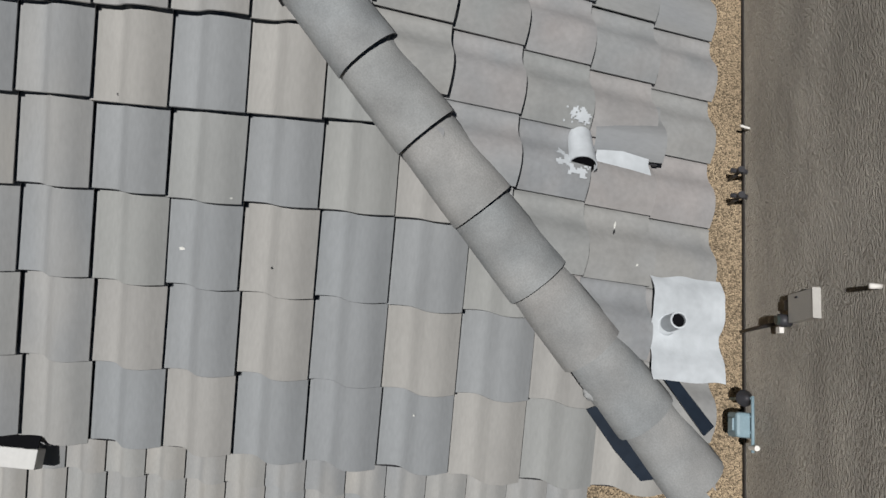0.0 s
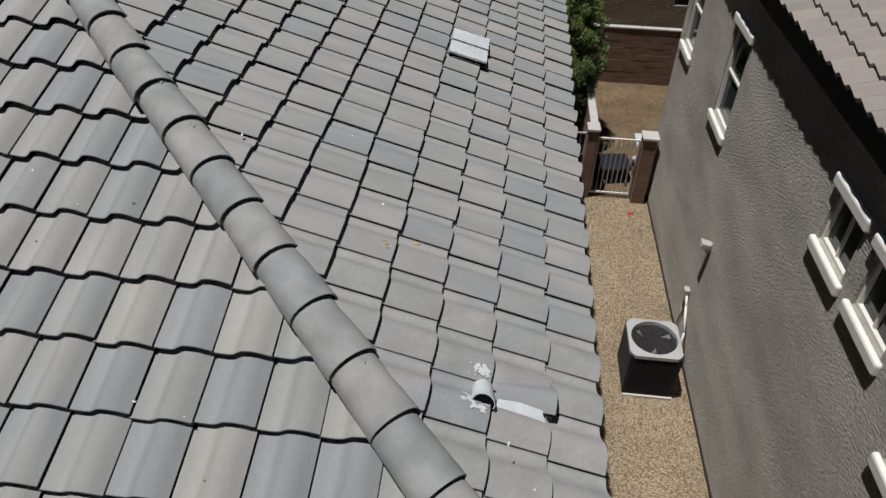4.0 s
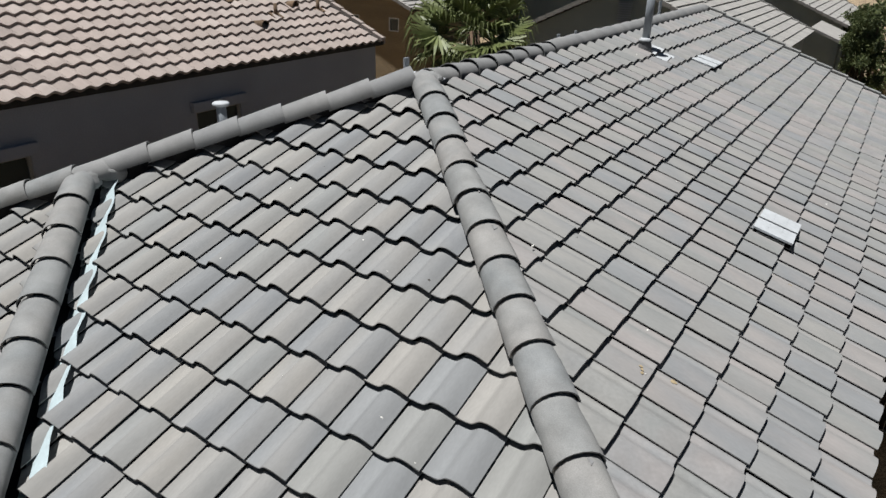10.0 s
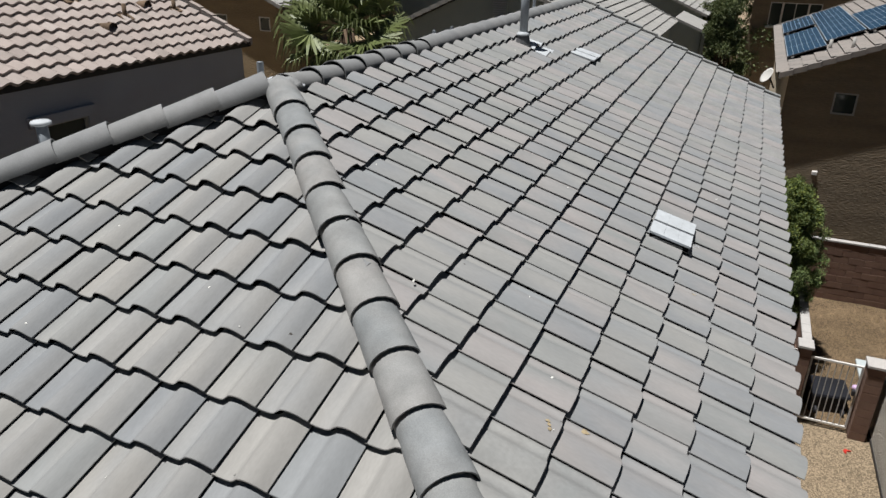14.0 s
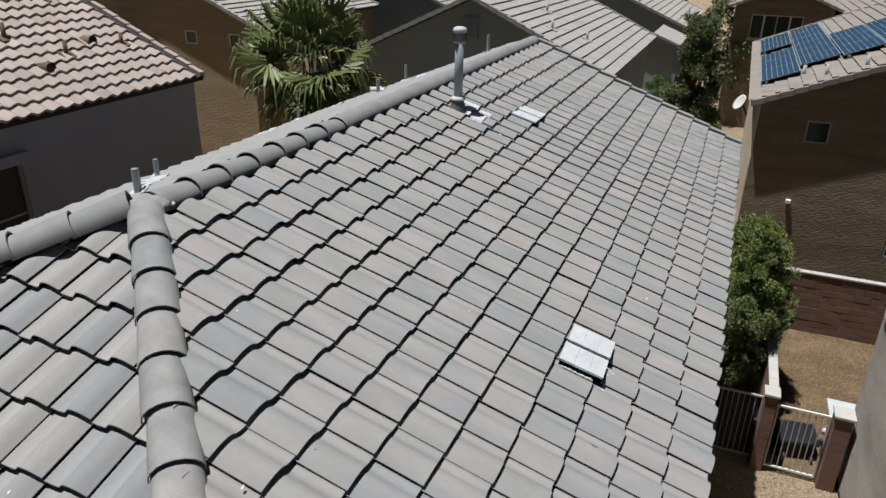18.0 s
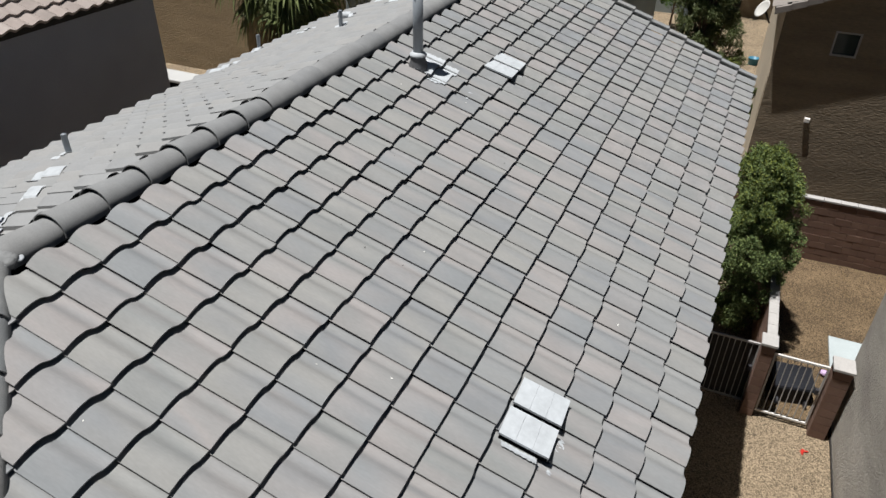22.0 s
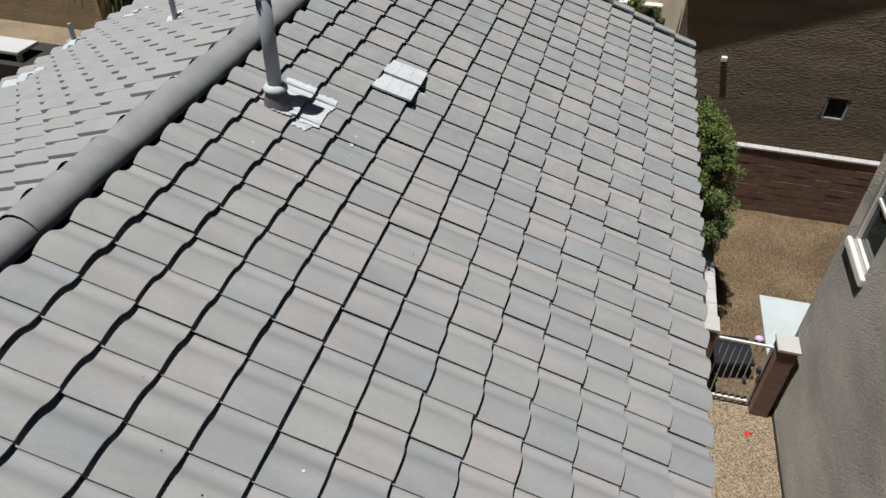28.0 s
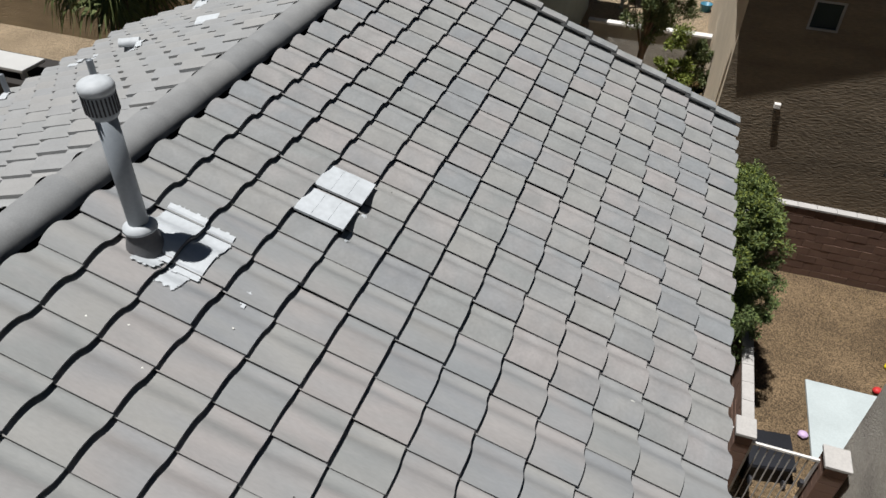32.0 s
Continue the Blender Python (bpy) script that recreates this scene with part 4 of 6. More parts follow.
# small pipes and patches beyond the ridge
def stub(x, y, h, r=0.03, label="short grey plumbing vent pipe standing on the tiles"):
    z = ZE + (x - 2 * XR) * TAN if x < XR else zE(x)
    root = thing("vent_pipe", label, "vent pipe", pose(x, y, z), group="pipes beyond the ridge")
    bm = bmesh.new()
    tube(bm, (0, 0, -0.1), (0, 0, h), r, seg=14, caps=False)
    tube(bm, (0, 0, h), (0, 0, h - 0.12), r * 0.8, seg=14, caps=True)
    part("pipe", bm, M_PIPE, root, smooth=True)
    v = (x - 2 * XR) / COS
    smear("flashing", root, y - 0.12, y + 0.12, v - 0.13, v + 0.10, h=0.042, seed=y, label="white-coated sheet under the pipe", ragged=0.2, kind="W")
    return root


stub(-4.45, 4.40, 0.22)
stub(-6.2, 6.35, 0.24)
stub(-7.62, 11.35, 0.27)
stub(-5.59, 10.64, 0.25)
stub(-6.4, 13.4, 0.34)
stub(-4.62, 13.2, 0.34)


def white_patch(x, y, w, l, seed):
    """A coated patch of tiles on the far slope."""
    z = ZE + (x - 2 * XR) * TAN
    root = thing("coated_patch", "white-coated patch of tiles beyond the ridge", "roof patch", pose(x, y, z), group="white patches beyond the ridge")
    v = (x - 2 * XR) / COS
    smear("coating", root, y - w / 2, y + w / 2, v - l / 2, v + l / 2, h=0.042, seed=seed, ragged=0.06, kind="W")


white_patch(-5.55, 5.62, 0.40, 0.42, 2)
white_patch(-4.95, 5.0, 0.20, 0.24, 9)
white_patch(-7.4, 10.2, 0.34, 0.4, 3)
white_patch(-5.44, 12.11, 0.30, 0.34, 4)
white_patch(-7.1, 12.0, 0.26, 0.26, 6)


def gooseneck(x, y):
    z = ZE + (x - 2 * XR) * TAN
    root = thing("hooded_vent", "white half-round hooded vent lying on the tiles", "roof vent", pose(x, y, z + 0.02), group="hooded vents beyond the ridge")
    part("hood", cap_bm(0.21, 0.062, 0.055, 0.007, 12), M_WHITE, root, smooth=True, at=pose(0, 0, 0.02, 0, -10, 120))
    v = (x - 2 * XR) / COS
    smear("sheet", root, y - 0.12, y + 0.12, v - 0.1, v + 0.12, h=0.042, seed=y, ragged=0.4, kind="W")


gooseneck(-6.2, 11.95)
wc = thing("capped_vent", "round metal roof vent with a white flat cap", "roof vent", pose(-6.38, 3.72, 7.45))
part("pipe", tube(bmesh.new(), (0, 0, -0.1), (0, 0, 0.42), 0.052, seg=20), M_PIPE, wc, smooth=True)
part("cap", lathe(bmesh.new(), [(0.05, 0.405), (0.088, 0.42), (0.09, 0.438), (0.075, 0.45), (0.01, 0.454)], seg=22), M_WHITE, wc, "white cap", smooth=True)


# ---- walls with openings, windows ----
def wall_panel(axis, at, a0, a1, z0, z1, holes, t=0.2, sign=1):
    """A wall in the plane x = at or y = at, from a0 to a1 along it, with openings (a, b, z, z'); it is t thick away from sign."""
    bm = bmesh.new()
    aa = sorted({a0, a1, *[h[0] for h in holes], *[h[1] for h in holes]})
    zz = sorted({z0, z1, *[h[2] for h in holes], *[h[3] for h in holes]})
    for i in range(len(aa) - 1):
        for j in range(len(zz) - 1):
            ca, cz = (aa[i] + aa[i + 1]) / 2, (zz[j] + zz[j + 1]) / 2
            if any(h[0] < ca < h[1] and h[2] < cz < h[3] for h in holes):
                continue
            lo, hi = sorted((at, at - sign * t))
            if axis == "x":
                box(bm, lo, aa[i], zz[j], hi, aa[i + 1], zz[j + 1])
            else:
                box(bm, aa[i], lo, zz[j], aa[i + 1], hi, zz[j + 1])
    bmesh.ops.remove_doubles(bm, verts=bm.verts, dist=1e-5)
    # inner faces between the cells
    bm.verts.index_update()
    groups = {}
    for f in bm.faces:
        groups.setdefault(tuple(sorted(v.index for v in f.verts)), []).append(f)
    bmesh.ops.delete(bm, geom=[f for g in groups.values() if len(g) > 1 for f in g], context="FACES_ONLY")
    return bm


def window_part(parent, axis, at, a0, a1, z0, z1, sign=1, rail="h", depth=0.09, frame_m=None, name="window"):
    """A window set into an opening: frame, meeting rail and pane."""
    fm = frame_m or M_FRAME
    def bx(p0, p1, q0, q1, d0, d1):
        lo, hi = sorted((at - sign * d0, at - sign * d1))
        if axis == "x":
            return boxed(lo, p0, q0, hi, p1, q1)
        return boxed(p0, lo, q0, p1, hi, q1)
    bm = bmesh.new()
    f = 0.045
    for (p0, p1, q0, q1) in ((a0, a1, z0, z0 + f), (a0, a1, z1 - f, z1), (a0, a0 + f, z0 + f, z1 - f), (a1 - f, a1, z0 + f, z1 - f)):
        lo, hi = sorted((at - sign * (depth - 0.05), at - sign * (depth + 0.02)))
        box(bm, *((lo, p0, q0, hi, p1, q1) if axis == "x" else (p0, lo, q0, p1, hi, q1)))
    w = part(name, bm, fm, parent)
    m = (z0 + z1) / 2 if rail == "h" else (a0 + a1) / 2
    if rail == "h":
        part("rail", bx(a0 + f, a1 - f, m - 0.02, m + 0.02, depth - 0.03, depth + 0.01), fm, w)
    elif rail == "v":
        part("rail", bx(m - 0.02, m + 0.02, z0 + f, z1 - f, depth - 0.03, depth + 0.01), fm, w)
    part("pane", bx(a0 + f, a1 - f, z0 + f, z1 - f, depth + 0.0, depth + 0.012), M_GLASS, w)
    return w


def roof_field(o, U, V, nu, nv, w, e, amp, lip=0.06, seg=6, cut=None, seed=1, flat=False):
    """Tiles of a distant slope, each its own island: o the low left corner, U along the eave, V up the slope (unit)."""
    U, V = Vector(U), Vector(V)
    N = U.cross(V)
    rng = random.Random(seed)
    verts, faces = [], []
    for r in range(nv):
        for c in range(nu):
            base = Vector(o) + U * (c * w) + V * (r * e)
            if cut and not cut(base + U * (w / 2) + V * (e / 2)):
                continue
            j = rng.uniform(-0.006, 0.006)
            k = len(verts)
            for i in range(seg + 1):
                u = i / seg
                z = 0.0 if flat else amp * (0.5 - 0.5 * math.cos(2 * math.pi * u))
                p = base + U * (u * w * 0.99)
                verts.append(p + V * (j + 0.006) + N * (z + 0.004))
                verts.append(p + V * j + N * (z + lip))
                verts.append(p + V * j + N * (z + lip))
                verts.append(p + V * (e * 1.06) + N * (z + 0.004))
            for i in range(seg):
                a = k + 4 * i
                faces.append((a, a + 4, a + 5, a + 1))
                faces.append((a + 2, a + 6, a + 7, a + 3))
    me = bpy.data.meshes.new("roof_tiles")
    me.from_pydata([tuple(v) for v in verts], [], faces)
    if not flat:
        for p in me.polygons:
            p.use_smooth = True
    return me


def gable_house(name, label, x0, x1, y0, y1, eave, slope, wall_m, tile_m, parent_label="", holes=None, over=0.3, tile_w=0.3, tile_e=0.34, amp=0.045, flat=False, sides="EW", end_over=None, fascia_m=None, deck_m=None):
    """A house whose ridge runs along y; holes: {"S"|"E"|"W"|"N": [(a0, a1, z0, z1)]}."""
    holes = holes or {}
    root = thing(name, label, "house")
    eo = over if end_over is None else end_over
    xm = (x0 + x1) / 2
    walls = {}
    zt = eave - 0.12
    rise = (xm - x0) * slope
    walls["E"] = part("east_wall", wall_panel("x", x1, y0, y1, 0, zt, holes.get("E", []), sign=1), wall_m, root)
    walls["W"] = part("west_wall", wall_panel("x", x0, y0, y1, 0, zt, holes.get("W", []), sign=-1), wall_m, root)
    for k, y, s in (("S", y0, -1), ("N", y1, 1)):
        walls[k] = part("south_wall" if k == "S" else "north_wall", wall_panel("y", y, x0 + 0.2, x1 - 0.2, 0, zt, holes.get(k, []), sign=s), wall_m, root)
        t = -0.2 * s
        part("gable", prism(bmesh.new(), [Vector((x0, y, zt)), Vector((x1, y, zt)), Vector((xm, y, zt + rise))], (0, t, 0)), wall_m, root)
    for s, xe, xw in (("E", x1 + over, x1), ("W", x0 - over, x0)):
        ze = eave - over * slope
        pts = [Vector((xe, y0 - eo, ze)), Vector((xe, y1 + eo, ze)), Vector((xm, y1 + eo, eave + rise)), Vector((xm, y0 - eo, eave + rise))]
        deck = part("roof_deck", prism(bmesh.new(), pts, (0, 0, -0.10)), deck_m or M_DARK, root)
        if s in sides:
            k = 1 if s == "E" else -1
            V = Vector((-k, 0, slope)).normalized()
            U = Vector((0, k, 0))
            o = Vector((xe, y0 - eo if k > 0 else y1 + eo, ze + 0.01)) - V * 0.07
            nu = int((y1 - y0 + 2 * eo) / tile_w)
            L = math.hypot(xm - xe, (xm - xe) * slope)
            nv = int(L / tile_e)
            ob = part("roof_tiles", roof_field(o, U, V, nu, nv, tile_w, tile_e, amp, flat=flat, seed=len(name)), None, root)
            ob.data.materials.append(tile_m)
            ob["kind"] = "stuff"
    bm = bmesh.new()
    n = int((y1 - y0 + 2 * eo) / 0.4)
    for i in range(n):
        y = y0 - eo + i * (y1 - y0 + 2 * eo) / n
        c = cap_bm(0.42, 0.13, 0.115, 0.014, 6)
        me = bpy.data.meshes.new("t")
        c.transform(pose(xm, y, eave + rise + 0.04, -2))
        c.to_mesh(me)
        c.free()
        bm.from_mesh(me)
        bpy.data.meshes.remove(me)
    part("ridge_trim", bm, tile_m, root)["kind"] = "stuff"
    # rake caps along both gables
    for y in (y0 - eo, y1 + eo):
        for xe in (x0 - over, x1 + over):
            a, b = Vector((xe, y, eave - over * slope + 0.03)), Vector((xm, y, eave + rise + 0.03))
            d = b - a
            bm = bmesh.new()
            n = int(d.length / 0.36)
            for i in range(n):
                p, q = a + d * (i / n), a + d * ((i + 1.06) / n)
                prism(bm, [p + Vector((0, -0.07, 0.055)), p + Vector((0, 0.07, 0.055)), p + Vector((0, 0.07, -0.10)), p + Vector((0, -0.07, -0.10))], q - p + Vector((0, 0, -0.03)))
            part("rake_trim", bm, tile_m, root)["kind"] = "stuff"
    return root, walls


# ---- neighbour to the east ----
XE = 3.10
NB_HOLES = [(9.98, 10.94, 4.02, 5.62), (13.26, 14.18, 4.02, 5.62), (5.16, 5.94, 4.94, 5.64), (4.04, 4.82, 4.94, 5.64), (2.5, 3.34, 4.36, 5.64), (0.76, 1.48, 4.94, 5.64)]
nb, _ = gable_house("neighbour_house", "two-storey house with grey-brown stucco and taupe tile roof", XE, XE + 10.4, -9.0, 14.50, 6.72, 0.40, M_STUCCO, M_TILE_TAUPE, holes={"W": NB_HOLES}, over=0.16, end_over=0.12, sides="W", tile_e=0.33, amp=0.07)
for a0, a1, z0, z1 in NB_HOLES:
    w = window_part(nb, "x", XE, a0, a1, z0, z1, sign=-1, rail="h" if z1 - z0 > 1 else "v")
    part("sill", boxed(XE - 0.065, a0 - 0.09, z0 - 0.16, XE + 0.02, a1 + 0.09, z0, bevel=0.03), M_TRIM, w, "white stucco-coated foam sill")
    part("lintel", boxed(XE - 0.065, a0 - 0.09, z1, XE + 0.02, a1 + 0.09, z1 + 0.16, bevel=0.03), M_TRIM, w, "white stucco-coated foam lintel")
# near-black board adds the eave's shade to the top of the wall
part("eave_board", boxed(XE - 0.14, -9.1, 6.34, XE - 0.08, 14.6, 6.60), M_DARK, nb, "eave board coloured near black for its shade")
part("weep_screed", boxed(XE - 0.02, -9.0, 0.03, XE + 0.0, 14.5, 0.09), M_DARK, nb, "dark metal drip edge at the foot of the wall")

# ---- air conditioner on its pad ----
ac = thing("air_conditioner", "grey outdoor air conditioner with a round fan grille beside a wall", "air conditioner", pose(2.32, 8.03, 0))
part("pad", boxed(-0.42, -0.47, 0.0, 0.46, 0.45, 0.05, bevel=0.015), M_CONC, ac, "pale concrete pad")
part("coil", boxed(-0.425, -0.435, 0.08, 0.425, 0.435, 0.98), M_ACDARK, ac, "dark coil behind the fins")
FIN = mesh_of("fin", boxed(-0.437, -0.447, 0, 0.437, 0.447, 0.014), M_ACDARK)
for i in range(24):
    part("fin", FIN, None, ac, at=pose(0, 0, 0.10 + i * 0.0365))
for sx in (-1, 1):
    for sy in (-1, 1):
        part("corner_post", boxed(sx * 0.40 - 0.035, sy * 0.41 - 0.035, 0.07, sx * 0.40 + 0.035, sy * 0.41 + 0.035, 1.0, bevel=0.01), M_ACDARK, ac)
# top plate with a round opening
bm = bmesh.new()
outer, inner, low = [], [], []
seg = 48
for i in range(seg):
    a = 2 * math.pi * i / seg
    c, s = math.cos(a), math.sin(a)
    k = min(0.45 / max(abs(c), 1e-6), 0.46 / max(abs(s), 1e-6))
    k = min(k, 0.58)
    outer.append((c * k, s * k))
    inner.append((c * 0.40, s * 0.40))
ot = [bm.verts.new((x, y, 1.04)) for x, y in outer]
ob_ = [bm.verts.new((x, y, 0.97)) for x, y in outer]
it = [bm.verts.new((x, y, 1.055)) for x, y in inner]
ib = [bm.verts.new((x * 0.97, y * 0.97, 0.95)) for x, y in inner]
for i in range(seg):
    j = (i + 1) % seg
    bm.faces.new((ot[i], ot[j], it[j], it[i]))
    bm.faces.new((ob_[i], ob_[j], ot[j], ot[i]))
    bm.faces.new((it[i], it[j], ib[j], ib[i]))
part("top", bm, M_ACGREY, ac, "light grey top plate")
part("well", lathe(bmesh.new(), [(0.39, 0.62), (0.39, 0.63)], seg=36), M_VOID, ac, "dark fan well")
part("motor", lathe(bmesh.new(), [(0.08, 0.80), (0.085, 0.82), (0.085, 0.93), (0.05, 0.97)], seg=18), M_BLACKMETAL, ac, smooth=True)
BLADE = mesh_of("fan_blade", prism(bmesh.new(), [Vector((0.05, -0.03, 0)), Vector((0.31, -0.13, 0.02)), Vector((0.33, 0.06, 0.07)), Vector((0.05, 0.04, 0.03))], (0, 0, 0.006)), mat("fan_blade_grey", (0.13, 0.14, 0.14), 0.35, vary=0.05, bump=0))
for i in range(3):
    part("fan_blade", BLADE, None, ac, at=pose(0, 0, 0.93, 0, 0, 120 * i + 20))
for i in range(4):
    r = 0.14 + i * 0.08
    bm = bmesh.new()
    n = 36
    for k in range(n):
        a, b = 2 * math.pi * k / n, 2 * math.pi * (k + 1) / n
        tube(bm, (r * math.cos(a), r * math.sin(a), 1.06), (r * math.cos(b), r * math.sin(b), 1.06), 0.0022, seg=5, caps=False)
    part("grille_ring", bm, M_BLACKMETAL, ac)
for i in range(8):
    a = 2 * math.pi * i / 8
    part("grille_spoke", tube(bmesh.new(), (0.06 * math.cos(a), 0.06 * math.sin(a), 1.056), (0.40 * math.cos(a), 0.40 * math.sin(a), 1.056), 0.0025, seg=6), M_BLACKMETAL, ac)
bm = bmesh.new()
pts = [(0.42, 0.2, 0.35), (0.50, 0.22, 0.40), (0.56, 0.24, 0.55), (0.58, 0.30, 0.95), (0.58, 0.62, 1.30), (0.60, 0.78, 1.40)]
for p, q in zip(pts, pts[1:]):
    tube(bm, p, q, 0.022, seg=8)
part("refrigerant_line", bm, M_TRIM, ac, "pale insulated refrigerant line", smooth=True)
dc = thing("disconnect_box", "small grey electrical disconnect box on the stucco wall", "electrical box", pose(XE - 0.01, 9.23, 1.10))
part("body", boxed(-0.10, -0.07, -0.12, 0.0, 0.07, 0.12, bevel=0.01), M_GREYBOX, dc)
part("conduit", tube(bmesh.new(), (-0.04, 0, -0.12), (-0.04, 0, -0.9), 0.018, seg=10), M_GREYBOX, dc, smooth=True)
lt = thing("wall_light", "pale box light on a bracket of the stucco wall", "wall light", pose(XE, 8.92, 2.48))
part("housing", boxed(-0.20, -0.085, -0.05, -0.04, 0.085, 0.05, bevel=0.015), M_GREYBOX, lt, at=pose(0, 0, 0, 0, 12, 0))
part("bracket", boxed(-0.10, -0.05, -0.12, 0.0, 0.05, 0.06, bevel=0.01), M_GREYBOX, lt)

# meters and taps on the neighbour's wall
mb = thing("electric_meter", "grey electric meter cabinet on the stucco wall", "electric meter", pose(XE, 1.75, 1.75))
part("cabinet", boxed(-0.09, -0.17, -0.28, 0.0, 0.17, 0.28, bevel=0.008), M_GREYBOX, mb)
part("top_flap", boxed(-0.095, -0.175, 0.28, 0.0, 0.175, 0.29), M_GREYBOX, mb)
part("meter_dial", tube(bmesh.new(), (-0.02, -0.13, -0.38), (-0.16, -0.13, -0.38), 0.075, seg=20), M_BLACKMETAL, mb, "round dial in a metal ring", smooth=True)
part("dial_glass", tube(bmesh.new(), (-0.16, -0.13, -0.38), (-0.19, -0.13, -0.38), 0.062, 0.05, seg=20), M_GLASS, mb, "dark dial glass")
part("lower_box", boxed(-0.07, 0.0, -0.42, 0.0, 0.12, -0.30, bevel=0.008), M_BLACKMETAL, mb)
part("side_box", boxed(-0.06, -0.26, -0.66, 0.0, -0.14, -0.56, bevel=0.008), M_TRIM, mb, "small pale junction box")
part("conduit", tube(bmesh.new(), (-0.035, -0.13, -0.46), (-0.035, -0.13, -1.72), 0.022, seg=10), M_BLACKMETAL, mb, smooth=True)
part("latch", boxed(-0.10, 0.10, -0.10, -0.09, 0.12, -0.05), M_BLACKMETAL, mb)
vp = thing("wall_vent", "short white pipe vent sticking out of the stucco wall", "wall vent", pose(XE, 1.76, 3.12))
part("pipe", tube(bmesh.new(), (0, 0, 0), (-0.13, -0.01, 0.02), 0.028, seg=12), M_TRIM, vp, smooth=True)

gm = thing("gas_meter", "blue-grey gas meter with its regulator at the foot of the wall", "gas meter", pose(2.88, 0.36, 0))
part("body", boxed(-0.13, -0.17, 0.30, 0.10, 0.15, 0.62, bevel=0.04), M_BLUEGREY, gm, "blue-grey meter case", smooth=False)
part("index", boxed(-0.16, -0.09, 0.42, -0.13, 0.07, 0.56, bevel=0.01), M_BLUEGREY, gm)
part("regulator", lathe(bmesh.new(), [(0.03, 0.0), (0.10, 0.02), (0.11, 0.05), (0.04, 0.09), (0.035, 0.15)], seg=20, at=(0.0, 0.33, 0.50)), M_BLACKMETAL, gm, smooth=True)
for y in (-0.10, 0.10, 0.33):
    part("riser", tube(bmesh.new(), (0.05, y, 0.0), (0.05, y, 0.68), 0.022, seg=10), M_BLUEGREY, gm, smooth=True)
part("cross_pipe", tube(bmesh.new(), (0.05, -0.34, 0.68), (0.05, 0.36, 0.68), 0.022, seg=10), M_BLUEGREY, gm, smooth=True)
part("valve", tube(bmesh.new(), (0.05, -0.28, 0.62), (0.05, -0.28, 0.80), 0.035, seg=10), M_TRIM, gm)
for i, y in enumerate((3.47, 3.84)):
    tp = thing("hose_tap", "dark brass hose tap with pipework at the foot of the wall", "tap", pose(2.90, y, 0), group="taps on the neighbour's wall")
    part("stand_pipe", tube(bmesh.new(), (0, 0, 0), (0, 0, 0.42), 0.025, seg=10), M_BLACKMETAL, tp, smooth=True)
    part("valve_body", tube(bmesh.new(), (0.1, 0, 0.40), (-0.12, 0.02, 0.36), 0.035, seg=12), M_BLACKMETAL, tp, smooth=True)
    part("handle", tube(bmesh.new(), (-0.02, 0.0, 0.44), (-0.02, 0.0, 0.50), 0.05, seg=8), M_BLACKMETAL, tp)
tw = thing("wall_hook", "small pale pipe end on the stucco wall", "pipe end", pose(XE, 4.57, 0.25))
part("pipe", tube(bmesh.new(), (0, 0, 0), (-0.14, 0.02, 0.02), 0.018, seg=8), M_TRIM, tw)

# ---- gate, pillars and yard walls ----
def block_pillar(name, x0, y0, x1, y1, h, label):
    root = thing(name, label, "pillar")
    n = round((h - 0.06) / 0.195)
    e = (h - 0.06) / n
    for i in range(n):
        part("block", boxed(x0, y0, i * e + 0.003, x1, y1, (i + 1) * e - 0.003, bevel=0.006), M_BLOCK, root)
    z = h - 0.06
    part("cap", boxed(x0 - 0.03, y0 - 0.03, z, x1 + 0.03, y1 + 0.03, z + 0.06, bevel=0.008), M_CAPBLOCK, root, "pale cap block")
    return root


block_pillar("gate_pillar", 2.67, 13.75, 2.99, 14.10, 1.82, "brown block gate pillar with a pale cap beside the stucco wall")
block_pillar("gate_pillar", 1.39, 13.84, 1.63, 14.15, 1.91, "brown block gate pillar with a pale cap beside the shaded passage")


def block_wall(name, label, p, q, h, thick=0.15, cap_m=None, both=False):
    """Courses of half-bond blocks along a line, with a row of caps."""
    p, q = Vector(p), Vector(q)
    d = q - p
    L = d.length
    ang = math.degrees(math.atan2(d.y, d.x))
    root = thing(name, label, "wall", pose(p.x, p.y, 0, 0, 0, ang), kind="structure")
    part("core", boxed(0.01, -thick / 2 + 0.012, 0, L - 0.01, thick / 2 - 0.012, h - 0.01), M_MORTAR, root)
    full = mesh_of("block", boxed(0.004, -thick / 2, 0.004, 0.396, thick / 2, 0.196, bevel=0.006), M_BLOCK)
    half = mesh_of("block", boxed(0.004, -thick / 2, 0.004, 0.196, thick / 2, 0.196, bevel=0.006), M_BLOCK)
    rng = random.Random(4)
    for r in range(int(h / 0.2)):
        x = 0.0
        if r % 2:
            part("block", half, None, root, at=pose(0, rng.uniform(-0.004, 0.004), r * 0.2))
            x = 0.2
        while x + 0.4 <= L + 1e-6:
            part("block", full, None, root, at=pose(x, rng.uniform(-0.004, 0.004), r * 0.2))
            x += 0.4
        if L - x > 0.1:
            part("block", half, None, root, at=pose(min(x, L - 0.2), 0, r * 0.2))
    capm = mesh_of("cap_block", boxed(0.003, -thick / 2 - 0.02, 0, 0.397, thick / 2 + 0.02, 0.05, bevel=0.006), cap_m or M_CAPBLOCK)
    for i in range(int(L / 0.4)):
        part("cap_block", capm, None, root, at=pose(i * 0.4, 0, int(h / 0.2) * 0.2))
    return root


block_wall("yard_wall", "brown block yard wall with pale caps behind the gate", (1.55, 14.18, 0), (1.55, 20.5, 0), 1.8)
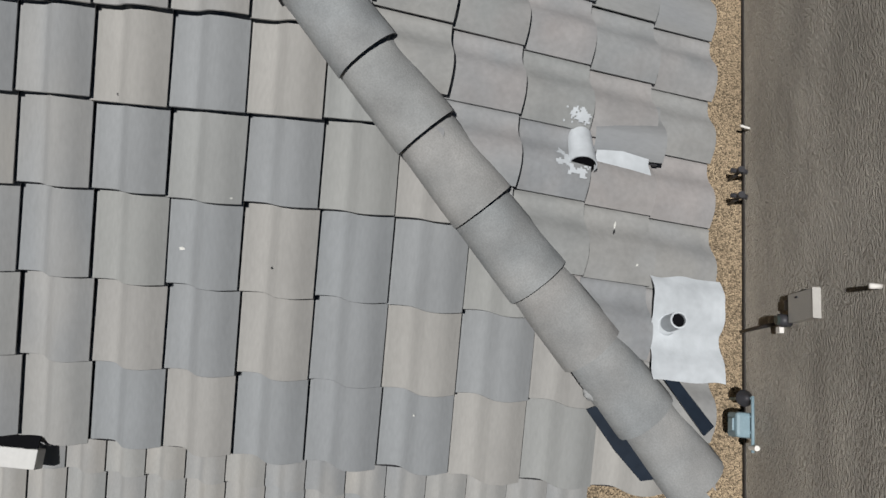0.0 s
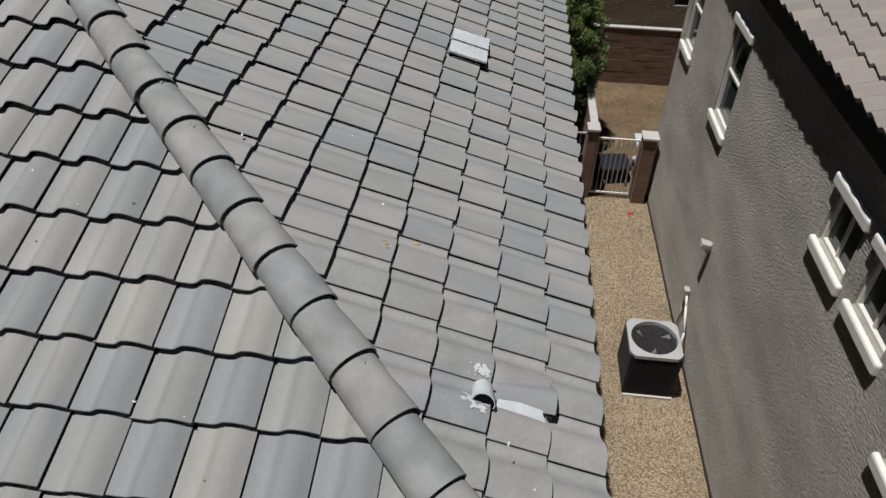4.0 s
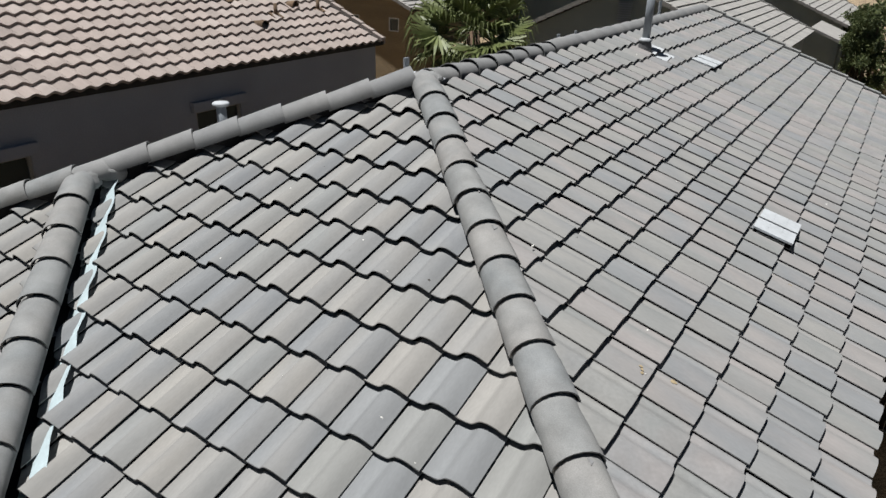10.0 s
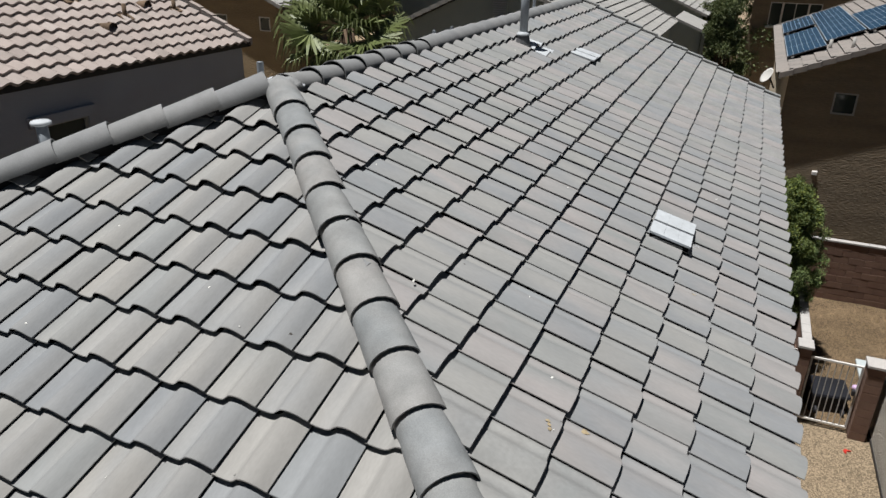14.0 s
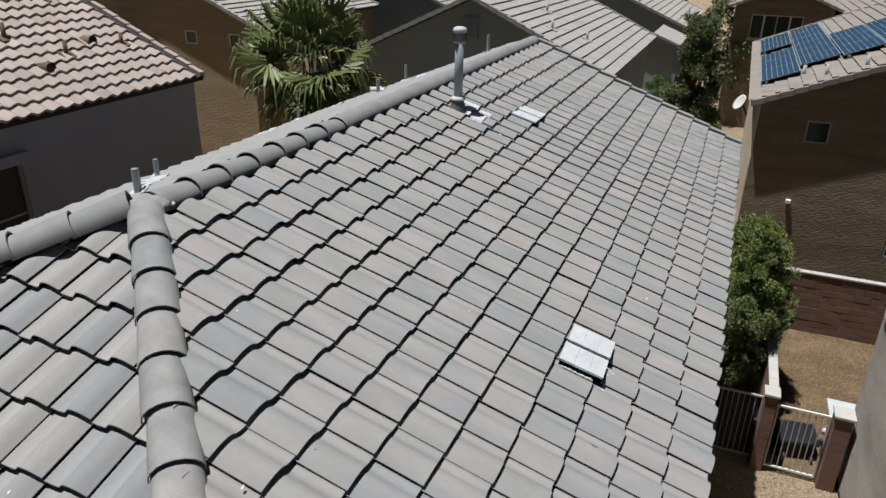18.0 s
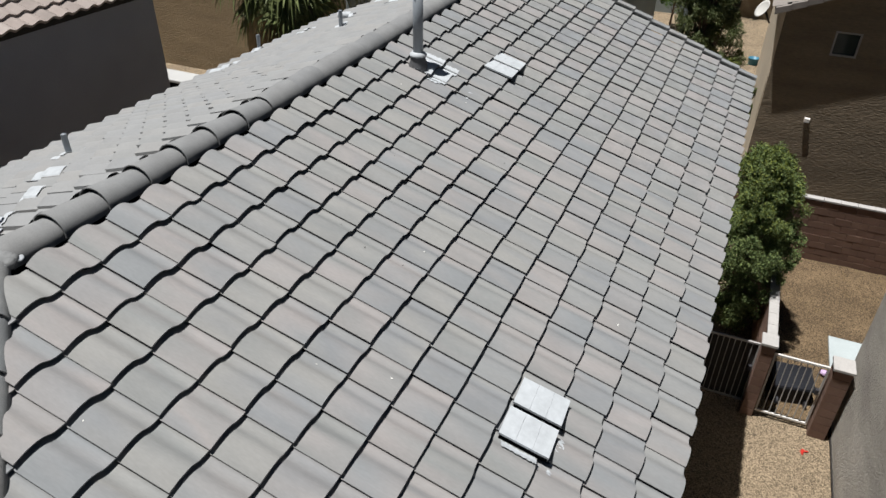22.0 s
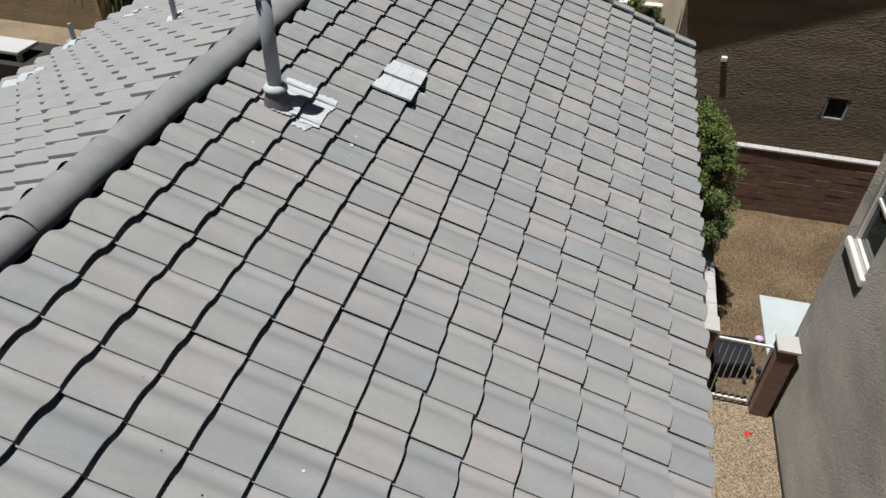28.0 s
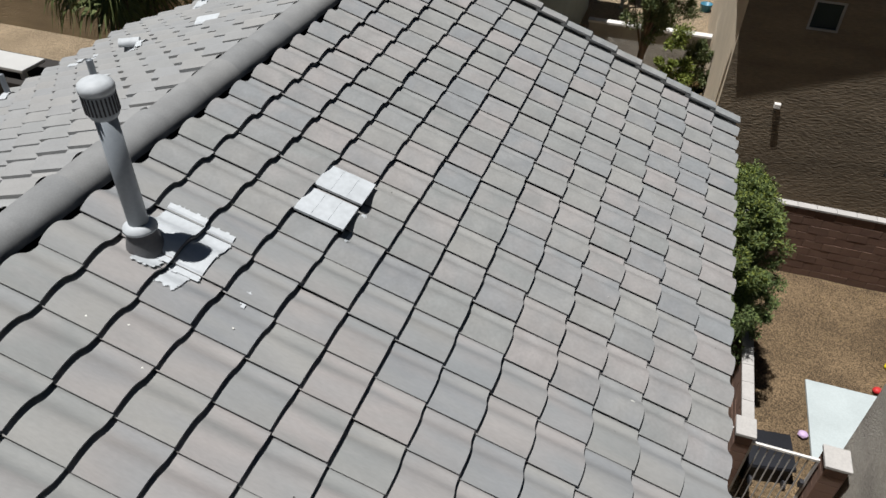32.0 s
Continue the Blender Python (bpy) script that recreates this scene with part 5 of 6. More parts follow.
block_wall("yard_wall", "brown block yard wall along the back of the dry yard", (0.2, 20.7, 0), (12.2, 20.7, 0), 1.8)

def bar_gate(label, x, y, w, bars, rail_m):
    root = thing("metal_gate", label, "gate", pose(x, y, 0), group="iron gates across the side yard")
    part("top_rail", boxed(0, -0.02, 1.62, w, 0.02, 1.66), rail_m, root, "sun-bleached top rail")
    part("bottom_rail", boxed(0, -0.02, 0.12, w, 0.02, 0.16), rail_m, root)
    part("stile", boxed(0, -0.02, 0.16, 0.035, 0.02, 1.62), M_CAPBLOCK, root)
    part("stile", boxed(w - 0.035, -0.02, 0.16, w, 0.02, 1.62), M_CAPBLOCK, root)
    bar = mesh_of("bar", boxed(-0.008, -0.008, 0.16, 0.008, 0.008, 1.62), M_CAPBLOCK)
    for i in range(bars):
        part("bar", bar, None, root, at=pose(0.035 + (w - 0.07) * (i + 1) / (bars + 1), 0, 0))
    part("latch", boxed(w - 0.10, -0.05, 0.95, w - 0.036, 0.03, 1.08, bevel=0.008), M_BLACKMETAL, root)
    return root


bar_gate("iron bar gate with a white top rail between block pillars", 1.655, 13.94, 0.98, 7, M_TRIM)
shaded = bar_gate("iron bar gate with a dark sheet in the shaded passage", -0.40, 14.12, 1.80, 15, M_CAPBLOCK)
# the passage's shade is put into this sheet's near-black colour
part("backing_sheet", boxed(0.036, 0.012, 0.16, 1.764, 0.018, 1.62), M_DARK, shaded, "sheet coloured near black for the passage's shade")
M_BIN = mat("black_plastic", (0.012, 0.013, 0.017), 0.55, vary=0.2, grain=20, bump=0.1)
bt = thing("plastic_bin", "black plastic bin lying on the gravel behind the gate", "bin", pose(2.26, 14.85, 0.02, 0, 0, 8))
part("body", prism(bmesh.new(), [Vector(p) for p in ((-0.36, -0.34, 0.0), (0.36, -0.30, 0.0), (0.40, 0.34, 0.0), (-0.38, 0.36, 0.0))], (0.02, 0.03, 0.40)), M_BIN, bt)
part("lid", prism(bmesh.new(), [Vector(p) for p in ((-0.38, -0.36, 0.40), (0.42, -0.32, 0.40), (0.45, 0.40, 0.40), (-0.40, 0.42, 0.40))], (0.0, 0.02, 0.05)), M_BIN, bt)
for sx in (-0.25, 0.3):
    part("wheel", tube(bmesh.new(), (sx - 0.02, -0.38, 0.08), (sx + 0.02, -0.38, 0.08), 0.08, seg=14), M_BLACKMETAL, bt)
for i in range(2):
    pv = thing("gravel_mark", "red plastic scrap lying on the gravel", "scrap", pose(2.55 + 0.05 * i, 13.25 - 0.08 * i, 0.0), group="red scraps on the gravel")
    part("scrap", prism(bmesh.new(), [Vector((0, 0, 0.004)), Vector((0.14, 0.02, 0.03)), Vector((0.16, 0.07, 0.01)), Vector((0.02, 0.05, 0.02))], (0, 0, 0.008)), mat("red_plastic", (0.45, 0.03, 0.02), 0.5, vary=0.1, bump=0), pv, at=pose(0, 0, 0, 0, 0, 70 * i))
for (x, y, c, n_) in ((4.75, 18.1, (0.6, 0.5, 0.02), "yellow"), (3.0, 15.75, (0.55, 0.4, 0.6), "pink"), (4.45, 17.35, (0.5, 0.03, 0.03), "red")):
    tr = thing("litter", "small %s toy lying in the dry yard" % n_, "toy", pose(x, y, 0.05))
    lump("ball", (0, 0, 0.05), (0.09, 0.08, 0.06), mat(n_ + "_plastic", c, 0.5, vary=0.1, bump=0), tr, seed=x)


# ---- plants ----
def leaf_cloud(clumps, per, size, seed, droop=0.0):
    """Leaves as small folded blades gathered in clumps: (centre, radius)."""
    rng = np.random.RandomState(seed)
    verts, faces = [], []
    for c, r in clumps:
        c = np.array(c)
        d = rng.normal(size=(per, 3))
        d /= np.linalg.norm(d, axis=1)[:, None]
        pos = c + d * (r * rng.uniform(0.35, 1.05, size=(per, 1)))
        ax = rng.normal(size=(per, 3)) + d * 0.8
        ax[:, 2] -= droop
        ax /= np.linalg.norm(ax, axis=1)[:, None]
        sd = np.cross(ax, rng.normal(size=(per, 3)))
        sd /= np.linalg.norm(sd, axis=1)[:, None]
        s = size * rng.uniform(0.6, 1.4, size=(per, 1))
        tip, mid = pos + ax * s, pos + ax * s * 0.45
        l, r_ = mid + sd * s * 0.17, mid - sd * s * 0.17
        k = len(verts)
        for i in range(per):
            verts += [tuple(pos[i]), tuple(l[i]), tuple(tip[i]), tuple(r_[i])]
            b = k + 4 * i
            faces.append((b, b + 1, b + 2, b + 3))
    me = bpy.data.meshes.new("crown")
    me.from_pydata(verts, [], faces)
    return me


def tree(name, label, at, height, width, trunk_r, leaf_m, clumps, per, size, seed, low=0.3, droop=0.0, depth=None, clump=(0.16, 0.34), sunlit=None):
    root = thing(name, label, "tree" if height > 3 else "shrub", pose(*at))
    rng = random.Random(seed)
    depth = depth or width
    bm = bmesh.new()
    tube(bm, (0, 0, -0.1), (0.05, 0.03, height * 0.45), trunk_r, trunk_r * 0.7, seg=10)
    part("trunk", bm, M_TRUNK, root, smooth=True)
    cl = []
    for i in range(clumps):
        z = height * (low + (0.97 - low) * rng.random() ** 0.85)
        k = math.sin(math.pi * min(0.97, max(0.08, (z / height - low * 0.6) / (1 - low * 0.6)))) ** 0.55
        a = rng.uniform(0, 2 * math.pi)
        rr = k * (rng.random() ** 0.5)
        c = (width * rr * math.cos(a), depth * rr * math.sin(a), z)
        cl.append((c, rng.uniform(*clump) * width))
        if i % 3 == 0:
            part("limb", tube(bmesh.new(), (0.03, 0.02, height * rng.uniform(0.15, 0.4)), (c[0] * 0.85, c[1] * 0.85, c[2]), trunk_r * 0.35, trunk_r * 0.1, seg=6), M_TRUNK, root)
    ob = part("crown", leaf_cloud(cl, per, size, seed, droop), None, root)
    ob.data.materials.append(leaf_m)
    # sunlight on the crown's top put into the colour: yellower leaves there
    if sunlit:
        top = [(c, r) for c, r in cl if c[2] > height * 0.72]
        ob = part("fresh_growth", leaf_cloud(top, per // 2, size, seed + 50, droop), None, root, "yellow-green leaves that put sunlight into the crown's top")
        ob.data.materials.append(sunlit)
    return root


tree("oleander_bush", "dense green bush growing between the house and the yard wall", (0.85, 16.9, 0), 4.5, 1.0, 0.07, M_LEAF, 560, 260, 0.055, 5, low=0.06, depth=1.75, clump=(0.07, 0.2), sunlit=M_LEAF_YELLOW)
tree("backyard_tree", "tall leafy tree with yellow-green leaves behind the house", (-1.6, 27.6, 0), 7.9, 0.85, 0.12, M_LEAF_DARK, 130, 420, 0.09, 8, low=0.3, depth=1.1)
tree("low_shrub", "yellow-green shrub at the corner of the next house", (-0.6, 25.4, 0), 3.6, 0.6, 0.05, M_LEAF_YELLOW, 22, 260, 0.10, 9, low=0.2)
tree("far_tree", "dark green tree between distant roofs", (-15.0, 40.0, 0), 6.4, 2.2, 0.2, M_LEAF_DARK, 34, 300, 0.22, 12, low=0.3)
tree("far_tree", "dark green tree between distant roofs", (-1.6, 48.0, 0), 7.4, 2.6, 0.2, M_LEAF_DARK, 34, 300, 0.24, 13, low=0.3)
tree("round_bush", "clipped bright green bush behind the olive house", (-4.15, 42.0, 0), 3.3, 0.85, 0.06, mat("bright_leaf", (0.07, 0.14, 0.02), 0.6, vary=0.15, bump=0, island=True), 26, 300, 0.09, 14, low=0.35)


def fan_palm(at, height, spread, seed):
    root = thing("fan_palm", "fan palm with green fronds and a shag of dry leaves", "palm tree", pose(*at))
    rng = random.Random(seed)
    part("trunk", tube(bmesh.new(), (0, 0, -0.1), (0.05, 0, height), 0.26, 0.2, seg=14), M_TRUNK, root, smooth=True)
    def frond(az, el, length, dead):
        bm = bmesh.new()
        d = Vector((math.cos(az) * math.cos(el), math.sin(az) * math.cos(el), math.sin(el)))
        roll = rng.uniform(-0.7, 0.7)
        side = d.cross(Vector((0, 0, 1))).normalized()
        up = side.cross(d)
        side, up = side * math.cos(roll) + up * math.sin(roll), up * math.cos(roll) - side * math.sin(roll)
        o = Vector((0.05, 0, height))
        hub = o + d * length * 0.55 + Vector((0, 0, -0.08 * length))
        tube(bm, o, hub, 0.018, 0.012, seg=5, caps=False)
        n = 32
        rim = []
        for i in range(n + 1):
            a = (i / n - 0.5) * 4.3
            ray = (d * math.cos(a) + side * math.sin(a) + up * (0.16 if i % 2 else 0.04)).normalized()
            L = length * rng.uniform(0.44, 0.54) * (0.7 + 0.3 * math.cos(a * 0.7))
            rim.append((ray, L, bm.verts.new(hub + ray * L * 0.52 + Vector((0, 0, -0.05 * L)))))
        h = bm.verts.new(hub)
        for (r0, l0, v0), (r1, l1, v1) in zip(rim, rim[1:]):
            bm.faces.new((h, v0, v1))
            r, L = (r0 + r1).normalized(), (l0 + l1) / 2
            bend = hub + r * L * 0.85 + Vector((0, 0, -L * rng.uniform(0.02, 0.15)))
            half = (v1.co - v0.co) * 0.22
            b0, b1 = bm.verts.new(bend - half), bm.verts.new(bend + half)
            tip = bm.verts.new(hub + r * L * 1.05 + Vector((0, 0, -L * rng.uniform(0.2, 0.7))))
            bm.faces.new((v0, b0, b1, v1))
            bm.faces.new((b0, tip, b1))
        return part("dry_frond" if dead else "frond", bm, M_DEAD if dead else M_PALM, root)
    for i in range(46):
        frond(2.4 * i + rng.uniform(-0.4, 0.4), 1.35 - 2.3 * i / 46 + rng.uniform(-0.2, 0.2), spread * rng.uniform(0.75, 1.1), False)
    for i in range(26):
        frond(rng.uniform(0, 2 * math.pi), rng.uniform(-1.5, -1.0), spread * rng.uniform(0.45, 0.85), True)
    return root


M_DEAD = mat("dry_palm_frond", (0.10, 0.085, 0.055), 0.8, vary=0.25, bump=0, island=True)
fan_palm((-11.3, 17.4, 0), 7.1, 2.3, 6)

# ---- neighbour to the west ----
wh, _ = gable_house("neighbour_house", "two-storey house with slate-grey stucco and pinkish tile roof", -21.0, -11.88, -6.0, 13.48, 7.19, 0.47, M_STUCCO_W, M_TILE_RED, holes={"E": [(7.7, 8.85, 4.4, 6.3), (3.2, 4.4, 4.7, 6.2)]}, over=0.18, end_over=0.12, sides="E", amp=0.06)
for a0, a1, z0, z1 in ((7.7, 8.85, 4.4, 6.3), (3.2, 4.4, 4.7, 6.2)):
    w = window_part(wh, "x", -11.88, a0, a1, z0, z1, sign=1, rail="h", frame_m=M_GREYBOX)
    part("lintel", boxed(-11.90, a0 - 0.12, z1, -11.78, a1 + 0.12, z1 + 0.2, bevel=0.02), M_STUCCO_W, w)
    part("sill", boxed(-11.90, a0 - 0.12, z0 - 0.2, -11.78, a1 + 0.12, z0, bevel=0.02), M_STUCCO_W, w)
for (x, y, h) in ((-13.79, 10.47, 0.36), (-13.03, 11.18, 0.34), (-13.11, 12.73, 0.30), (-14.93, 12.61, 0.34)):
    z = 7.19 + (-11.88 - x) * 0.47
    sp = thing("vent_pipe", "short brown vent pipe on the pinkish tiles", "vent pipe", pose(x, y, z), group="pipes on the western roof")
    part("pipe", tube(bmesh.new(), (0, 0, -0.05), (0, 0, h), 0.045, seg=10), M_TRUNK, sp, smooth=True)
    part("flashing", boxed(-0.14, -0.14, 0.0, 0.14, 0.14, 0.02), M_TRUNK, sp, at=pose(0, 0, 0.07, 0, 25, 0))
for (x, y) in ((-13.33, 12.07), (-12.71, 10.43)):
    z = 7.19 + (-11.88 - x) * 0.47
    sp = thing("hooded_vent", "brown hooded vent on the pinkish tiles", "roof vent", pose(x, y, z), group="hooded vents on the western roof")
    part("hood", cap_bm(0.30, 0.13, 0.10, 0.01, 10), M_TRUNK, sp, smooth=False, at=pose(0.1, 0, 0.08, 0, 0, 100))
    part("base", boxed(-0.2, -0.2, 0.0, 0.2, 0.2, 0.03), M_TILE_RED, sp, at=pose(0, 0, 0.05, 0, 25, 0))

# ---- tan house beyond the palm ----
bh, _ = gable_house("tan_house", "two-storey tan stucco house with a flat-tile gable roof", -30.4, -19.4, 25.7, 36.5, 6.79, 0.43, M_STUCCO_TAN, M_TILE_FLAT, holes={"S": [(-20.57, -20.0, 5.6, 6.2), (-22.93, -22.3, 5.65, 6.2)]}, over=0.3, sides="E", tile_w=0.33, tile_e=0.36, flat=True)
for a0, a1, z0, z1 in ((-20.57, -20.0, 5.6, 6.2), (-22.93, -22.3, 5.65, 6.2)):
    window_part(bh, "y", 25.7, a0, a1, z0, z1, sign=-1, rail="", depth=0.05)
part("lower_wing", boxed(-19.4, 27.0, 0, -17.6, 35, 5.0), M_STUCCO_TAN, bh)

# ---- olive gabled house to the north ----
oh, _ = gable_house("olive_house", "olive stucco house with a louvred gable and flat grey tiles", -13.75, -4.35, 24.4, 36.0, 6.17, 0.465, M_STUCCO_GREEN, M_TILE_FLAT, holes={"E": [(28.0, 29.2, 1.0, 2.2)]}, over=0.25, sides="E", tile_w=0.33, tile_e=0.40, flat=True)
window_part(oh, "x", -4.35, 28.0, 29.2, 1.0, 2.2, sign=1, rail="v")
bm = prism(bmesh.new(), [Vector((-4.2, 36.3, 6.22)), Vector((-2.9, 36.3, 5.72)), Vector((-2.9, 36.3, 5.60)), Vector((-4.2, 36.3, 6.10))], (0, 4.0, 0))
part("rear_porch_roof", bm, M_TILE_FLAT, oh, "sloping grey roof over the rear porch")
for y in (36.45, 40.1):
    part("porch_post", boxed(-3.1, y, 0, -2.95, y + 0.15, 5.62), M_STUCCO_GREEN, oh)
lv = part("gable_vent", boxed(-9.36, 24.34, 6.92, -8.80, 24.4, 7.66), M_STUCCO_GREEN, oh, "louvred attic vent")
SL = mesh_of("slat", boxed(-9.32, 24.30, 0, -8.84, 24.35, 0.03), M_STUCCO_W)
for i in range(9):
    part("slat", SL, None, lv, at=pose(0, 0, 6.95 + i * 0.078))
for (x, y) in ((-6.6, 26.0), (-7.4, 28.2), (-5.6, 27.4)):
    z = 6.17 + (-4.35 - x) * 0.465
    sp = thing("vent_pipe", "short grey vent pipe on flat tiles", "vent pipe", pose(x, y, z), group="pipes on the olive roof")
    part("pipe", tube(bmesh.new(), (0, 0, -0.05), (0, 0, 0.35), 0.05, seg=10), M_GREYBOX, sp, smooth=True)
    part("flashing", boxed(-0.2, -0.2, 0, 0.2, 0.2, 0.02), M_GREYBOX, sp, at=pose(0, 0, 0.05, 0, 25, 0))

# ---- house to the north-east with solar panels ----
NE_HOLES = [(1.83, 2.45, 5.0, 5.63), (4.55, 5.1, 1.91, 2.54)]
ne, new_w = gable_house("solar_house", "two-storey dark brown stucco house with solar panels on taupe tiles", 0.55, 11.5, 22.55, 36.5, 6.13, 0.41, M_STUCCO_NE, M_TILE_TAUPE, holes={"S": NE_HOLES}, over=0.28, end_over=0.25, sides="W", tile_w=0.33, tile_e=0.36, flat=True)
new_w["W"].data.materials.clear()
new_w["W"].data.materials.append(M_STUCCO_CREAM)
def stucco_coat(x0, x1, z0, z1, y, holes, dx, dz, amp, seed):
    """Heavily trowelled stucco on a south wall: horizontal strokes standing proud of it."""
    xs, zs = np.arange(x0, x1 + dx / 2, dx), np.arange(z0, z1 + dz / 2, dz)
    verts, faces, nx = [], [], len(xs)
    for z in zs:
        for x in xs:
            p = Vector((x * 9.0, z * 40.0, seed))
            fade = min(1.0, (z1 - z) / 0.4)
            verts.append((x, y + 0.013 * (1 - fade) - fade * amp * (0.9 + noise.noise(p) + 0.6 * noise.noise(p * 1.9)), z))
    for j in range(len(zs) - 1):
        for i in range(nx - 1):
            cx, cz = xs[i] + dx / 2, zs[j] + dz / 2
            if not any(h[0] - 0.01 < cx < h[1] + 0.01 and h[2] - 0.01 < cz < h[3] + 0.01 for h in holes):
                faces.append((j * nx + i, j * nx + i + 1, (j + 1) * nx + i + 1, (j + 1) * nx + i))
    me = bpy.data.meshes.new("stucco_coat")
    me.from_pydata(verts, [], faces)
    me.polygons.foreach_set("use_smooth", [True] * len(faces))
    return me


coat = part("stucco_coat", stucco_coat(0.545, 6.4, 0.0, 6.0, 22.535, NE_HOLES, 0.024, 0.0095, 0.0045, 3.0), None, ne, "trowelled dark brown stucco")
coat.data.materials.append(M_STUCCO_NE)
for a0, a1, z0, z1 in NE_HOLES:
    window_part(ne, "y", 22.55, a0, a1, z0, z1, sign=-1, rail="", depth=0.05, frame_m=M_GREYBOX)
sp = thing("wall_vent", "small white vent hood standing out of the brown stucco wall", "wall vent", pose(1.80, 22.53, 3.16))
part("hood", boxed(-0.07, -0.115, 0.0, 0.07, 0.02, 0.11, bevel=0.01), M_TRIM, sp, "white box hood")
part("dark_mouth", boxed(-0.055, -0.10, -0.006, 0.055, 0.0, 0.0), M_VOID, sp)
gv = part("gable_vent", boxed(4.83, 22.50, 6.80, 5.41, 22.552, 7.56), M_STUCCO_NE, ne, "louvred attic vent")
LOUVRE = mesh_of("slat", boxed(4.87, 22.47, 0, 5.37, 22.50, 0.03), M_DARK)
for i in range(9):
    part("slat", LOUVRE, None, gv, at=pose(0, 0, 6.84 + i * 0.078))
M_SOLAR_LINE = mat("pale_cell_line", (0.30, 0.36, 0.42), 0.3, vary=0.05, bump=0)
V_NE = Vector((1, 0, 0.41)).normalized()
N_NE = Vector((-0.41, 0, 1)).normalized()
def solar_panel(x, y, w, l):
    """A panel on the west-facing slope: l up the slope, w along the eave, its low north corner at x, y."""
    m = Matrix((Vector((0, -1, 0)), V_NE, N_NE)).transposed().to_4x4()
    m.translation = Vector((x, y, 6.10 + (x - 0.55) * 0.41)) + N_NE * 0.19
    root = part("solar_panel", boxed(0, 0, -0.02, w, l, 0.018, bevel=0.004), M_BLACKMETAL, ne, "dark blue solar panel with pale cell lines", at=m)
    part("back_sheet", boxed(0.008, 0.008, 0.016, w - 0.008, l - 0.008, 0.020), M_SOLAR_LINE, root)
    ny = max(1, round(l / 0.165))
    cl_ = (l - 0.05) / ny
    row = mesh_of("cell_strip", boxed(0, 0, 0, w - 0.05, cl_ - 0.012, 0.004), M_SOLAR)
    for i in range(ny):
        part("cell_strip", row, None, root, at=pose(0.025, 0.025 + i * cl_ + 0.006, 0.0205))
    for k in (0.1, w - 0.14):
        part("foot", boxed(k, 0.1, -0.19, k + 0.04, 0.18, -0.02), M_SILVER, root)
for (x, y0, y1, l) in ((0.55, 24.35, 30.1, 1.12), (0.55, 31.2, 35.2, 1.12), (1.62, 25.35, 35.3, 1.12), (2.69, 25.0, 30.6, 1.12), (3.74, 25.0, 30.6, 1.06)):
    n = max(1, round((y1 - y0) / 1.66))
    for i in range(n):
        w = (y1 - y0) / n
        solar_panel(x, y0 + (i + 1) * w, w - 0.02, l)
for (x, y) in ((2.1, 23.4), (3.0, 23.1), (1.6, 24.4)):
    st = thing("vent_pipe", "short grey vent pipe beside the solar panels", "vent pipe", pose(x, y, 6.1 + (x - 0.55) * 0.41), group="pipes beside the solar panels")
    part("pipe", tube(bmesh.new(), (0, 0, -0.05), (0, 0, 0.35), 0.05, seg=10), M_GREYBOX, st, smooth=True)
    part("flashing", boxed(-0.15, -0.15, 0, 0.15, 0.15, 0.02), M_GREYBOX, st, at=pose(0, 0, 0.04, 0, -24, 0))
sd = thing("satellite_dish", "pale satellite dish on the corner of the brown house", "satellite dish", pose(0.0, 22.9, 5.62))
bm = bmesh.new()
lathe(bm, [(0.02, 0.0), (0.15, 0.015), (0.25, 0.045), (0.31, 0.075), (0.31, 0.085), (0.24, 0.06), (0.14, 0.03)], seg=24)
part("dish", bm, M_CONC, sd, smooth=True, at=pose(0, 0, 0.25, 58, 0, -62) @ Matrix.Scale(0.78, 4))
part("mast", tube(bmesh.new(), (0.03, 0, 0.25), (0.22, 0.1, -0.1), 0.025, seg=8), M_BLACKMETAL, sd, smooth=True)

# ---- houses farther off ----
def far_house(x0, x1, y0, y1, eave, wall_m, tile_m, label, holes=None, flat=True, sides="EW", mullions=()):
    r, w = gable_house("distant_house", label, x0, x1, y0, y1, eave, 0.42, wall_m, tile_m, holes=holes or {}, over=0.35, sides=sides, tile_w=0.36, tile_e=0.42, flat=flat)
    for a in (holes or {}).get("S", []):
        w = window_part(r, "y", y0, *a, sign=-1, rail="v", depth=0.06)
        for x in mullions:
            part("mullion", boxed(x - 0.05, y0 + 0.01, a[2] + 0.05, x + 0.05, y0 + 0.08, a[3] - 0.05), M_FRAME, w)
        part("sill", boxed(a[0] - 0.08, y0 - 0.08, a[2] - 0.12, a[1] + 0.08, y0 + 0.0, a[2], bevel=0.01), M_TRIM, w)
    return r


far_house(-26, -14, 40, 52, 5.6, M_STUCCO_GREEN, M_TILE_FLAT, "distant two-storey olive stucco house with tile roof", {"S": [(-17.5, -15.9, 3.9, 5.0)]})
far_house(-12.6, -3.6, 45, 57, 5.8, M_STUCCO_GREEN, M_TILE_FLAT, "distant two-storey stucco house with tile roof", {"S": [(-9.5, -8.0, 3.6, 4.8)]})
far_house(-0.9, 4.2, 46, 58, 7.05, M_STUCCO_NE, M_TILE_TAUPE, "two-storey brown stucco house with a wide window in its gable", {"S": [(0.03, 2.73, 5.2, 6.5)]}, mullions=(0.7, 2.06))
far_house(5.2, 15.0, 47, 60, 6.8, M_STUCCO_NE, M_TILE_TAUPE, "distant brown stucco house with tile roof")
far_house(-44, -30, 18, 32, 6.0, M_STUCCO_TAN, M_TILE_FLAT, "distant two-storey tan stucco house with tile roof")
